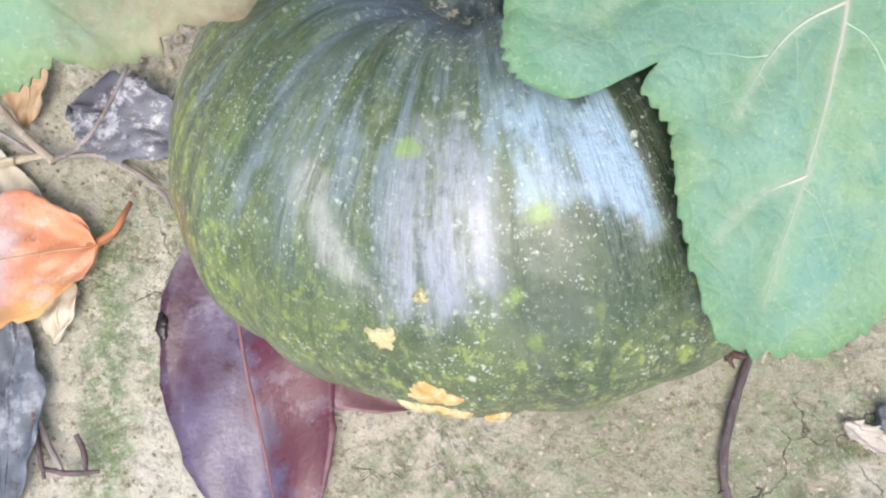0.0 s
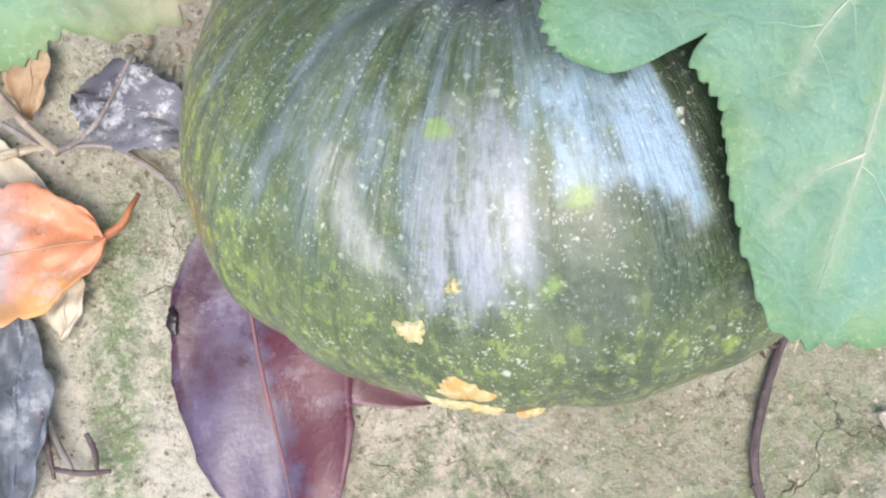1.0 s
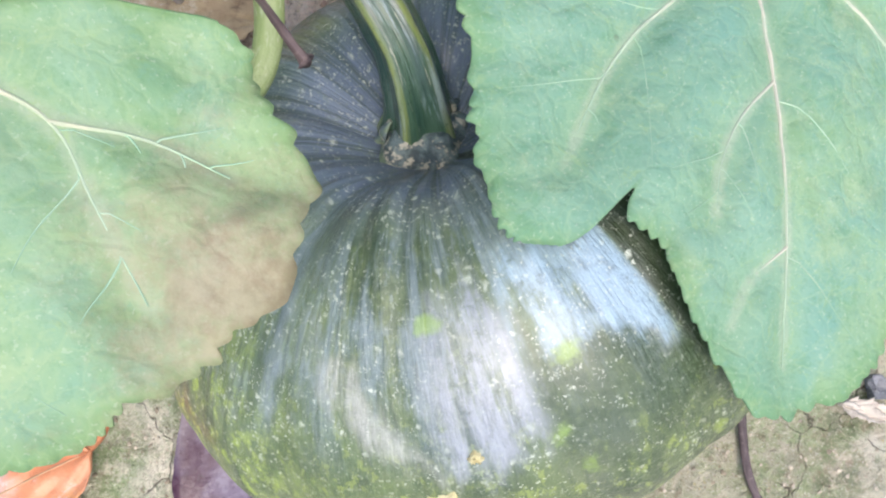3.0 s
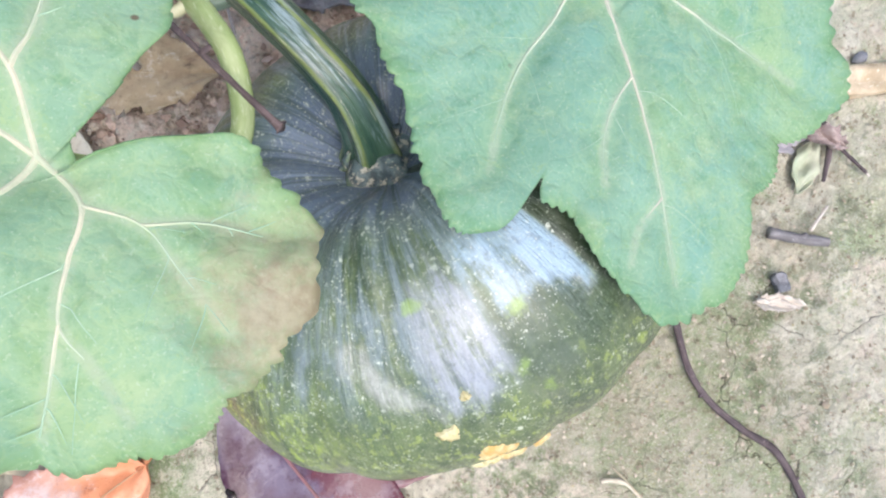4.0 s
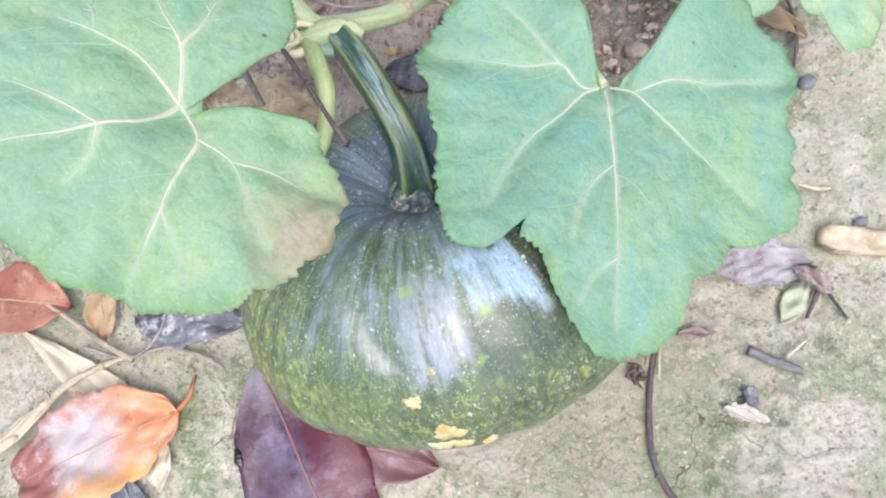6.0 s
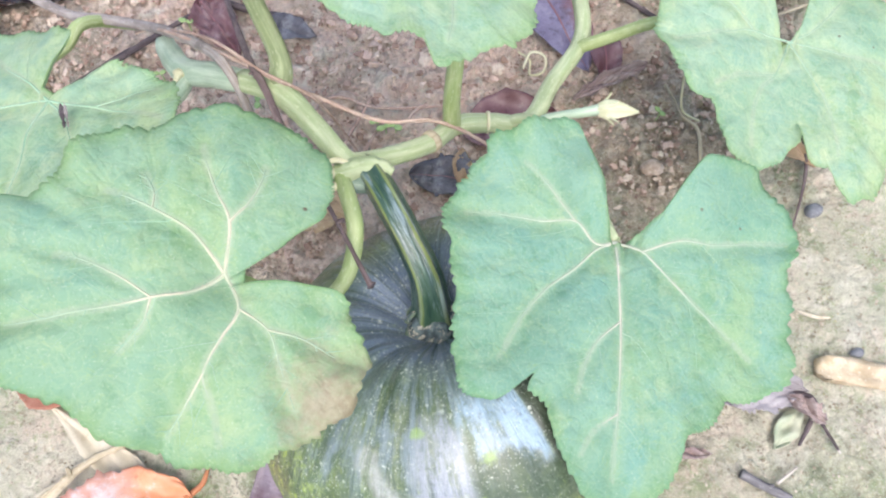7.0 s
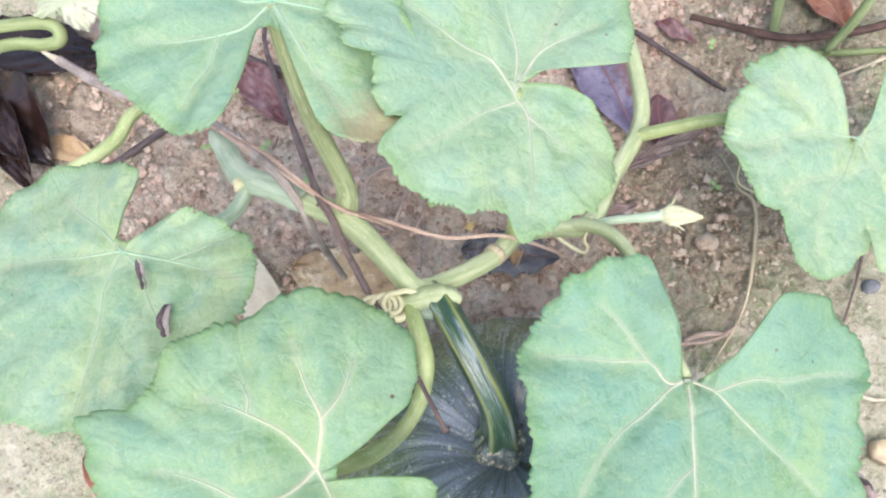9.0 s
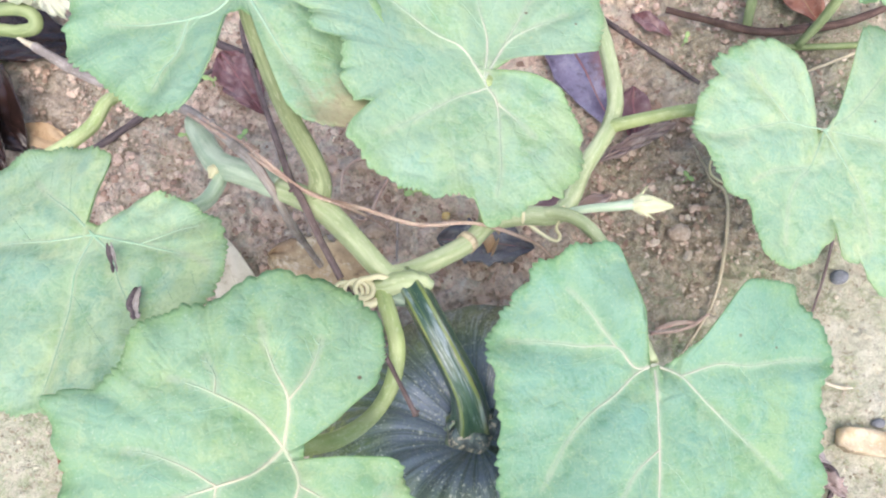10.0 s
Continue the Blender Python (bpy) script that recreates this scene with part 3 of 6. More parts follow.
# lilac-grey tone is reflected sky painted into this leaf's colour
LILAC = dead_material("leaf_lilac", (0.13, 0.10, 0.16), (0.27, 0.24, 0.34), (0.07, 0.05, 0.07), 0.32, (0.40, 0.36, 0.42), 0.35, ((0.97, 0.24, 0.006, 0.020, (0.20, 0.08, 0.07), 0.85),))
SLATE = dead_material("leaf_slate", (0.085, 0.080, 0.095), (0.15, 0.145, 0.16), (0.04, 0.035, 0.04), 0.5, (0.45, 0.45, 0.45), 0.25)
ORANGE = dead_material("leaf_orange", (0.62, 0.25, 0.12), (0.70, 0.36, 0.22), (0.36, 0.11, 0.06), 0.42, (0.60, 0.47, 0.44), 0.55,
                       ((-0.984, -0.176, 0.034, 0.060, (0.40, 0.385, 0.41), 0.85), (0.176, -0.984, 0.014, 0.028, (0.72, 0.36, 0.11), 0.8), (-0.176, 0.984, 0.022, 0.034, (0.40, 0.15, 0.08), 0.7),
                        (-0.984, -0.176, 0.086, 0.106, (0.25, 0.075, 0.05), 0.9)))
RUST = dead_material("leaf_rust", (0.25, 0.085, 0.05), (0.38, 0.17, 0.11), (0.12, 0.04, 0.035), 0.5, (0.55, 0.38, 0.30), 0.35)
CREAM = dead_material("leaf_cream", (0.52, 0.46, 0.34), (0.62, 0.56, 0.44), (0.40, 0.33, 0.22), 0.65)
TAN = dead_material("leaf_tan", (0.38, 0.24, 0.13), (0.47, 0.34, 0.21), (0.24, 0.14, 0.07), 0.7)
BLACKLEAF = dead_material("leaf_black", (0.014, 0.010, 0.010), (0.034, 0.018, 0.015), (0.008, 0.007, 0.007), 0.22)
BLUEGREY = dead_material("leaf_bluegrey", (0.070, 0.078, 0.095), (0.165, 0.185, 0.215), (0.04, 0.04, 0.045), 0.5, (0.46, 0.48, 0.50), 0.40)
GREYLEAF = dead_material("leaf_grey", (0.225, 0.20, 0.205), (0.36, 0.335, 0.35), (0.14, 0.10, 0.09), 0.7, (0.46, 0.42, 0.42), 0.5)
GRITTY = dead_material("leaf_gritty", (0.30, 0.20, 0.12), (0.50, 0.38, 0.24), (0.17, 0.11, 0.075), 0.75, (0.68, 0.60, 0.47), 0.75)
OLIVE = dead_material("leaf_olive", (0.35, 0.40, 0.27), (0.49, 0.50, 0.38), (0.30, 0.26, 0.20), 0.65, (0.60, 0.58, 0.52), 0.5)
DARKWOOD = wood_material("twig_dark", (0.085, 0.065, 0.070), (0.16, 0.125, 0.125))
RUSSETWOOD = wood_material("twig_russet", (0.085, 0.050, 0.042), (0.15, 0.095, 0.080))
BROWNWOOD = wood_material("twig_brown", (0.13, 0.092, 0.092), (0.22, 0.165, 0.160))
DULLLEAF = dead_material("leaf_dull", (0.24, 0.17, 0.16), (0.36, 0.28, 0.26), (0.12, 0.08, 0.075), 0.6, (0.48, 0.42, 0.38), 0.4)
GREYTWIG = wood_material("twig_grey", (0.17, 0.16, 0.165), (0.29, 0.275, 0.28))
GREYSTALK = wood_material("stalk_grey", (0.31, 0.265, 0.24), (0.43, 0.385, 0.36))
REDROOT = wood_material("root_reddish", (0.46, 0.31, 0.25), (0.58, 0.45, 0.37))
CRUMB = crumb_material()
DIRT = scab_material("clod_brown", (0.40, 0.30, 0.23), (0.58, 0.47, 0.38))
OLIVE_STEM = stem_material("stem_olive", (0.22, 0.27, 0.13), (0.34, 0.39, 0.22), (0.48, 0.50, 0.36))
RUSTSTALK = wood_material("stalk_rust", (0.34, 0.13, 0.06), (0.46, 0.20, 0.10))
STRAWBROWN = wood_material("runner_brown", (0.36, 0.285, 0.21), (0.50, 0.42, 0.33))
STRAW = wood_material("straw", (0.49, 0.41, 0.28), (0.60, 0.52, 0.38))
CHIP = wood_material(name="chip_wood", rodlike=False, a=(0.58, 0.45, 0.28), b=(0.70, 0.58, 0.42))
STONE = wood_material("stone_grey", (0.16, 0.17, 0.19), (0.26, 0.26, 0.28), 0.8, False)
SPROUT = stem_material("sprout_green", (0.30, 0.44, 0.15), (0.40, 0.54, 0.24))


# ---- geometry helpers ----
def ground_height(x, y):
    """The ground's height in metres; x and y may be arrays."""
    h = 0.0022 * np.sin(9 * x + 1.3) * np.cos(7 * y) + 0.0016 * np.sin(23 * x - 11 * y) + 0.0011 * np.sin(41 * y + 17 * x + 2)
    return h - 0.002


def link(name, verts, faces, mat, parent=None, label="", smooth=True):
    me = bpy.data.meshes.new(name)
    me.from_pydata([tuple(v) for v in verts], [], [tuple(f) for f in faces])
    me.materials.append(mat)
    if smooth:
        me.polygons.foreach_set("use_smooth", [True] * len(me.polygons))
    me.update()
    ob = new(name, me)
    if parent:
        ob.parent = parent
    if label:
        ob["label"] = label
    return ob


def thing(name, label, category, group="", at=(0, 0, 0), kind=""):
    ob = new(name)
    ob.location = at
    ob.empty_display_size = 0.02
    return tagged(ob, label, category, group, kind)


def smooth_line(pts, sub=6):
    """Catmull-Rom line through a few control points."""
    p = [np.array(q, float) for q in pts]
    if len(p) == 2:
        return np.array([p[0] + (p[1] - p[0]) * i / sub for i in range(sub + 1)])
    p = [2 * p[0] - p[1]] + p + [2 * p[-1] - p[-2]]
    out = []
    for i in range(1, len(p) - 2):
        for k in range(sub):
            t = k / sub
            out.append(0.5 * (2 * p[i] + (p[i + 1] - p[i - 1]) * t + (2 * p[i - 1] - 5 * p[i] + 4 * p[i + 1] - p[i + 2]) * t * t
                              + (3 * p[i] - p[i - 1] - 3 * p[i + 1] + p[i + 2]) * t ** 3))
    out.append(p[-2])
    return np.array(out)


def tube_mesh(pts, radii, seg=10, sub=6, ribs=0, rib=0.0, rough=0.0, flat=1.0, seed=0):
    """A bent tapering rod: vertices and faces. radii: at even steps along it; ribs: ridges round it."""
    line = smooth_line(pts, sub)
    n = len(line)
    rs = np.interp(np.linspace(0, 1, n), np.linspace(0, 1, len(radii)), radii)
    rng = np.random.default_rng(seed)
    tang = np.gradient(line, axis=0)
    tang /= np.linalg.norm(tang, axis=1)[:, None]
    side = np.cross(tang[0], (0, 0, 1.0))
    side = side / np.linalg.norm(side) if np.linalg.norm(side) > 1e-3 else np.array((1.0, 0, 0))
    verts, faces = [], []
    a = np.linspace(0, 2 * np.pi, seg, endpoint=False)
    for i in range(n):
        side = side - tang[i] * (side @ tang[i])
        side /= np.linalg.norm(side)
        up = np.cross(side, tang[i])
        r = rs[i] * (1 + rib * np.cos(ribs * a + 0.6 * i / n)) * (1 + rough * rng.uniform(-1, 1, seg) + rough * rng.uniform(-1, 1))
        for k in range(seg):
            verts.append(line[i] + side * np.cos(a[k]) * r[k] + up * np.sin(a[k]) * r[k] * flat)
    for i in range(n - 1):
        for k in range(seg):
            j = (k + 1) % seg
            faces.append((i * seg + k, i * seg + j, (i + 1) * seg + j, (i + 1) * seg + k))
    faces.append(tuple(range(seg))[::-1])
    faces.append(tuple((n - 1) * seg + k for k in range(seg)))
    return verts, faces


def rod(name, pts, radii, mat, parent=None, label="", **how):
    """A rod as one mesh; its attribute "grain" runs straight along it, for streaks."""
    v, f = tube_mesh(pts, radii, **how)
    ob = link(name, v, f, mat, parent, label)
    seg = how.get("seg", 10)
    mid = np.array(v).reshape(-1, seg, 3).mean(1)
    run = np.concatenate(([0], np.cumsum(np.linalg.norm(np.diff(mid, axis=0), axis=1)))) + len(bpy.data.objects) * 0.37
    a = np.linspace(0, 2 * np.pi, seg, endpoint=False)
    r = max(radii)
    grain = [(r * math.cos(q), r * math.sin(q), s) for s in run for q in a]
    if how.get("ribs"):
        turns = np.cos(how["ribs"] * a[None] + 0.6 * np.arange(len(run))[:, None] / len(run))
        ob.data.attributes.new("ridge", "FLOAT", "POINT").data.foreach_set("value", turns.ravel().astype(np.float32))
    at = ob.data.attributes.new("grain", "FLOAT_VECTOR", "POINT")
    at.data.foreach_set("vector", np.array(grain, dtype=np.float32).ravel())
    return ob


def on_ground(pts, lift):
    """Plan points, given their height above the ground."""
    return [(x, y, float(ground_height(x, y)) + (rest[0] if rest else lift)) for x, y, *rest in pts]


# ---- ground ----
def grain_noise(x, y, scale, seed):
    """Smooth value noise on arrays, -1 to 1."""
    u, v = x * scale + seed * 17.3, y * scale - seed * 9.1
    iu, iv = np.floor(u).astype(np.int64), np.floor(v).astype(np.int64)
    fu, fv = u - iu, v - iv
    fu, fv = fu * fu * (3 - 2 * fu), fv * fv * (3 - 2 * fv)

    def corner(a, b):
        h = (a * 374761393 + b * 668265263 + seed * 2147483) & 0xFFFFFFFF
        h = ((h ^ (h >> 13)) * 1274126177) & 0xFFFFFFFF
        return ((h ^ (h >> 16)) & 0xFFFF) / 32767.5 - 1
    top = corner(iu, iv) * (1 - fu) + corner(iu + 1, iv) * fu
    low = corner(iu, iv + 1) * (1 - fu) + corner(iu + 1, iv + 1) * fu
    return top * (1 - fv) + low * fv


def crumbliness(x, y):
    """1 in the loose brown earth under the vine, low on the hard clay."""
    away = np.hypot(0.62 * (x - 0.026), 0.95 * (y - 0.49))
    return np.clip((0.34 - away) / 0.12, 0.0, 1.0)


def build_ground():
    fine_x, fine_y = np.arange(-0.46, 0.56, 0.0014), np.arange(-0.20, 0.74, 0.0014)
    far = 0.003 * 1.35 ** np.arange(1, 36)
    xs = np.concatenate((fine_x[0] - np.cumsum(far)[::-1], fine_x, fine_x[-1] + np.cumsum(far)))
    ys = np.concatenate((fine_y[0] - np.cumsum(far)[::-1], fine_y, fine_y[-1] + np.cumsum(far)))
    gx, gy = np.meshgrid(xs, ys)
    near = (np.abs(gx) < 1) & (np.abs(gy) < 1.2)
    h = np.where(near, ground_height(gx, gy), 0.0)
    loose = 0.22 + 0.10 * np.clip((gx - 0.19) / 0.05, 0, 1) + 0.62 * crumbliness(gx, gy)
    rough = sum(a * grain_noise(gx, gy, s, k) for k, (s, a) in enumerate(((48, 1.0), (110, 0.7), (240, 0.45), (460, 0.3))))
    plates = grain_noise(gx, gy, 30, 11)
    h += np.where(near, np.clip(0.0058 * loose * (rough - 0.9 * np.abs(grain_noise(gx, gy, 70, 21)) + 0.3), -0.010, 0.0072) + 0.0006 * np.sign(plates) * np.clip(np.abs(plates) * 6, 0, 1) + 0.0005 * grain_noise(gx, gy, 420, 7), 0) - 0.0014
    nx, ny = len(xs), len(ys)
    verts = np.stack((gx, gy, h), -1).reshape(-1, 3)
    idx = np.arange(nx * ny).reshape(ny, nx)
    faces = np.stack((idx[:-1, :-1], idx[:-1, 1:], idx[1:, 1:], idx[1:, :-1]), -1).reshape(-1, 4)
    me = bpy.data.meshes.new("ground")
    me.vertices.add(len(verts))
    me.vertices.foreach_set("co", verts.ravel())
    me.loops.add(faces.size)
    me.loops.foreach_set("vertex_index", faces.ravel().astype(np.int32))
    me.polygons.add(len(faces))
    me.polygons.foreach_set("loop_start", np.arange(0, faces.size, 4, dtype=np.int32))
    me.polygons.foreach_set("use_smooth", np.ones(len(faces), bool))
    me.update(calc_edges=True)
    me.materials.append(SOIL)
    return tagged(new("ground", me), "dry cracked beige clay soil with thin green algae", "ground", kind="structure")


build_ground()


# ---- the pumpkin ----
PUMPKIN = (0.028, 0.128, 0.098)
LEAN_BACK, LEAN_SIDE = -29.0, -6.0
BODY = Matrix.Translation(PUMPKIN) @ Euler((radians(LEAN_BACK), radians(LEAN_SIDE), 0)).to_matrix().to_4x4()
R_EQ, R_POLE = 0.133, 0.090


def skin_point(az, phi, lift=0.0):
    """A point of the skin in the body's own axes: az round the stalk, phi down from it (radians)."""
    s = abs(math.sin(phi)) ** 0.9
    groove = abs(math.sin(8 * az - 0.838)) ** 0.6
    rib = 1 - 0.018 * (1 - groove) * s + 0.004 * math.sin(23 * az) * s
    side = (az + math.pi) % (2 * math.pi) - math.pi
    rib += s ** 3 * (0.060 * math.exp(-((side + 0.70) / 0.50) ** 2) + 0.045 * math.exp(-((side + 2.55) / 0.45) ** 2))
    rho = R_EQ * s * rib
    z = R_POLE * (1.06 * math.cos(phi) if math.cos(phi) > 0 else math.cos(phi))
    z -= 0.044 * math.exp(-(rho / 0.040) ** 2) if phi < 1.57 else -0.015 * math.exp(-(rho / 0.03) ** 2)
    z += 0.0022 * math.cos(10 * az + 0.8) * math.exp(-((rho - 0.055) / 0.03) ** 2) * (1 if phi < 1.57 else 0)
    if phi < 1.57:
        pleat = math.cos(23 * az + 1.4 * math.sin(3 * az)) + 0.6 * math.cos(37 * az + 2 * math.sin(2 * az))
        z += 0.0011 * (0.58 - 0.42 * math.sin(az)) * pleat * math.exp(-((rho - 0.060) / 0.028) ** 2)
    return Vector(((rho + lift * math.sin(phi)) * math.cos(az), (rho + lift * math.sin(phi)) * math.sin(az), z + lift * math.cos(phi)))


def patch(name, az, phi, size, mat, parent, seed, label):
    """A raised crusty patch that follows the skin."""
    rng = random.Random(seed)
    verts, faces, n = [skin_point(az, phi, 0.0014)], [], 44
    for ring, lift in ((0.5, 0.0014), (0.85, 0.0009), (1.0, -0.0008)):
        for k in range(n):
            a = 2 * math.pi * k / n
            r = size * ring * (1 + 0.20 * math.sin(3 * a + seed) + 0.11 * math.sin(7 * a + 2 * seed) + rng.uniform(-0.13, 0.13))
            verts.append(skin_point(az + r * math.cos(a) / R_EQ, phi + 0.75 * r * math.sin(a) / R_POLE, lift + rng.uniform(-0.0004, 0.0006)))
    for k in range(n):
        j = (k + 1) % n
        faces.append((0, 1 + k, 1 + j))
        for ring in range(2):
            faces.append((1 + ring * n + k, 1 + (ring + 1) * n + k, 1 + (ring + 1) * n + j, 1 + ring * n + j))
    return link(name, verts, faces, mat, parent, label)


def build_pumpkin():
    top = thing("pumpkin", "dark green speckled ripening pumpkin lying on clay soil", "pumpkin")
    top.matrix_world = BODY
    na, nf = 420, 110
    verts = [skin_point(0, 0.0)]
    for i in range(1, nf):
        for k in range(na):
            verts.append(skin_point(2 * math.pi * k / na, math.pi * i / nf))
    verts.append(skin_point(0, math.pi))
    faces = [(0, 1 + k, 1 + (k + 1) % na) for k in range(na)]
    for i in range(nf - 2):
        for k in range(na):
            j = (k + 1) % na
            faces.append((1 + i * na + k, 1 + (i + 1) * na + k, 1 + (i + 1) * na + j, 1 + i * na + j))
    last = len(verts) - 1
    faces += [(last, 1 + (nf - 2) * na + (k + 1) % na, 1 + (nf - 2) * na + k) for k in range(na)]
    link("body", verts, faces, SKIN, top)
    inv = BODY.inverted()

    def local(pts):
        return [tuple(inv @ Vector(p)) for p in pts]
    rod("stalk", local([(0.021, 0.161, 0.140), (0.022, 0.168, 0.156), (0.021, 0.184, 0.174), (0.014, 0.206, 0.186), (0.006, 0.230, 0.190), (0.000, 0.248, 0.1865), (-0.006, 0.264, 0.179)]),
        (0.0165, 0.0118, 0.0098, 0.0092, 0.0092, 0.0090, 0.0078), STALK, top, "ridged dark green stalk with paler ridges", seg=40, sub=8, ribs=5, rib=0.13, rough=0.012)
    rod("stalk_collar", local([(0.021, 0.156, 0.1385), (0.021, 0.1595, 0.1445), (0.0212, 0.1618, 0.1482), (0.0214, 0.1640, 0.1512)]), (0.0205, 0.0196, 0.0160, 0.0118), COLLAR, top,
        "flared corky collar of the stalk", seg=44, sub=5, ribs=5, rib=0.17, rough=0.035)
    for k in range(5):
        a = 2 * math.pi * k / 5 + 0.5
        foot = Vector((0.0212 + 0.0150 * math.cos(a), 0.1600 + 0.0140 * math.sin(a), 0.1475 + 0.004 * math.sin(a)))
        rod("collar_flap", local([foot + Vector((-0.004 * math.cos(a), 0.004 - 0.004 * math.sin(a), 0.007)), foot + Vector((0, 0.001, 0.003)), foot, foot + Vector((0.0045 * math.cos(a), 0.0045 * math.sin(a), -0.0020))]),
            (0.0012, 0.0028, 0.0030, 0.0008), COLLAR, top, "", seg=10, sub=4, flat=0.5, rough=0.15)
    rod("stalk_top", local([(-0.020, 0.258, 0.179), (-0.014, 0.2525, 0.180), (-0.008, 0.250, 0.181), (-0.003, 0.249, 0.182)]), (0.0050, 0.0072, 0.0074, 0.0056), STALK_TOP, top, "grey-green node beside the upper end of the stalk", seg=30, rough=0.03)
    for az, phi, size, mat, seed, label in ((-97, 91, 0.0090, SCAB, 1, "yellow crusty scab"), (-100, 101, 0.0076, SCAR, 3, "pale crusty scab"), (-95, 101, 0.0070, SCAB, 2, "yellow crusty scab"),
                                            (-88, 104, 0.0048, SCAB, 5, "yellow crusty scab"), (-103, 75, 0.0052, SCAR, 4, "beige scar"), (-97, 65, 0.0026, SCAR, 6, "beige scar")):
        patch("scab", radians(az), radians(phi), size, mat, top, seed, label)
    return top


build_pumpkin()


# ---- the vine ----
vine = thing("pumpkin_vine", "trailing green pumpkin vine with broad downy leaves", "vine")


def leaf(name, label, centre, attach, height, slope, outline, veins, mat, dome=0.0, droop=0.0, seed=0, teeth=0.0023, vein_mat=None, width=0.0020, wave=1.0, lifts=()):
    """A broad lobed leaf; lifts: places (x, y, radius, height) where it is propped up or sinks. outline: (degrees, mm) round centre; attach: where the veins meet; veins: lists of plan points from there; slope: rise per metre in x and y."""
    rng = np.random.default_rng(seed)
    deg = np.array([o[0] for o in outline], float)
    mm = np.array([o[1] for o in outline], float) / 1000
    order = np.argsort(deg)
    deg, mm = deg[order], mm[order]
    n, rings = 840, 28
    a = np.linspace(0, 360, n, endpoint=False)
    r = np.interp(a, np.concatenate((deg - 360, deg, deg + 360)), np.tile(mm, 3))
    k = np.array([1, 2, 1.0])
    r = np.convolve(np.concatenate((r[-2:], r, r[:2])), k / k.sum(), "same")[2:-2]
    # toothed margin
    per = np.cumsum(np.hypot(r * 2 * np.pi / n, np.gradient(r)))
    ph = np.cumsum(np.gradient(per) / (0.0052 + 0.0018 * np.sin(a / 13 + seed) + 0.0012 * np.sin(a / 3.1)))
    amp = teeth * (0.65 + 0.35 * np.sin(a * 0.37 + seed))
    amp = amp * (0.6 + 0.8 * rng.uniform(0, 1, 4000)[np.floor(ph).astype(int) % 4000])
    r = r + amp * (np.sin(np.pi * (ph % 1.0) ** 1.5) ** 0.8 - 0.5) * np.clip(r / 0.04, 0.1, 1)
    # uneven bites and bulges of the margin
    r = r + (0.0022 * grain_noise(per, per * 0 + seed, 70, seed + 31) + 0.0016 * grain_noise(per, per * 0 + seed, 160, seed + 37)) * np.clip(r / 0.05, 0.1, 1)
    c = np.array(centre, float)
    at = np.array(attach, float)
    t = (np.arange(1, rings + 1) / rings) ** 0.85
    ca, sa = np.cos(np.radians(a)), np.sin(np.radians(a))
    px = np.concatenate(([0], (t[:, None] * (r * ca)[None]).ravel()))
    py = np.concatenate(([0], (t[:, None] * (r * sa)[None]).ravel()))
    edge = np.concatenate(([0], np.repeat(t, n)))
    # a vein whose first point lies on an earlier one branches off there
    lines = []
    for i, v in enumerate(veins):
        forked = any(v[0] in w for w in veins[:i])
        lines.append(smooth_line(([] if forked else [(*at, 0)]) + [(*q, 0) for q in v], 8)[:, :2])

    def vein_dist(x, y):
        d = np.full(np.shape(x), 9.0)
        for ln in lines:
            for i in range(len(ln) - 1):
                p, q = ln[i] - c, ln[i + 1] - c
                pq = q - p
                s = np.clip(((x - p[0]) * pq[0] + (y - p[1]) * pq[1]) / (pq @ pq), 0, 1)
                d = np.minimum(d, np.hypot(x - p[0] - s * pq[0], y - p[1] - s * pq[1]))
        return d

    size = float(mm.mean())

    def surface(x, y, e):
        z = slope[0] * (x + c[0] - at[0]) + slope[1] * (y + c[1] - at[1])
        rr = np.hypot(x, y) / size
        z = z + dome * (1 - rr ** 2) * 0.5 - droop * np.clip(rr - 0.55, 0, 2) ** 2
        z = z + 0.0035 * np.sin(x * 41 - y * 33 + seed) + 0.0014 * grain_noise(x, y, 60, seed + 3) + 0.0006 * grain_noise(x, y, 150, seed + 5)
        z = z + wave * e ** 4 * (0.0042 * np.sin(np.arctan2(y, x) * 9 + seed) + 0.0028 * np.sin(np.arctan2(y, x) * 23 + 2 * seed))
        for lx, ly, lr, lh in lifts:
            z = z + lh * np.exp(-((x + c[0] - lx) ** 2 + (y + c[1] - ly) ** 2) / lr ** 2)
        d = vein_dist(x, y)
        return z + 0.0034 * (1 - np.exp(-(d / 0.008) ** 2))

    pz = surface(px, py, edge)
    verts = np.stack((px, py, pz), -1)
    faces = [(0, 1 + i, 1 + (i + 1) % n) for i in range(n)]
    for q in range(rings - 1):
        for i in range(n):
            j = (i + 1) % n
            faces.append((1 + q * n + i, 1 + (q + 1) * n + i, 1 + (q + 1) * n + j, 1 + q * n + j))
    blade = link(name, verts, faces, mat, vine, label)
    for key, val in (("vein", np.exp(-(vein_dist(px, py) / 0.007) ** 2)), ("rim", edge ** 6)):
        blade.data.attributes.new(key, "FLOAT", "POINT").data.foreach_set("value", val.astype(np.float32))
    blade.location = (c[0], c[1], height)
    sol = blade.modifiers.new("thickness", "SOLIDIFY")
    sol.thickness, sol.offset = 0.0007, -1

    # veins: slim raised ridges that branch
    def ridge(ln, w0, w1, vs, fs, far, f0=0.0):
        m = len(ln)
        if m < 2:
            return
        tg = np.gradient(ln, axis=0)
        tg /= np.linalg.norm(tg, axis=1)[:, None] + 1e-9
        nm = np.stack((-tg[:, 1], tg[:, 0]), -1)
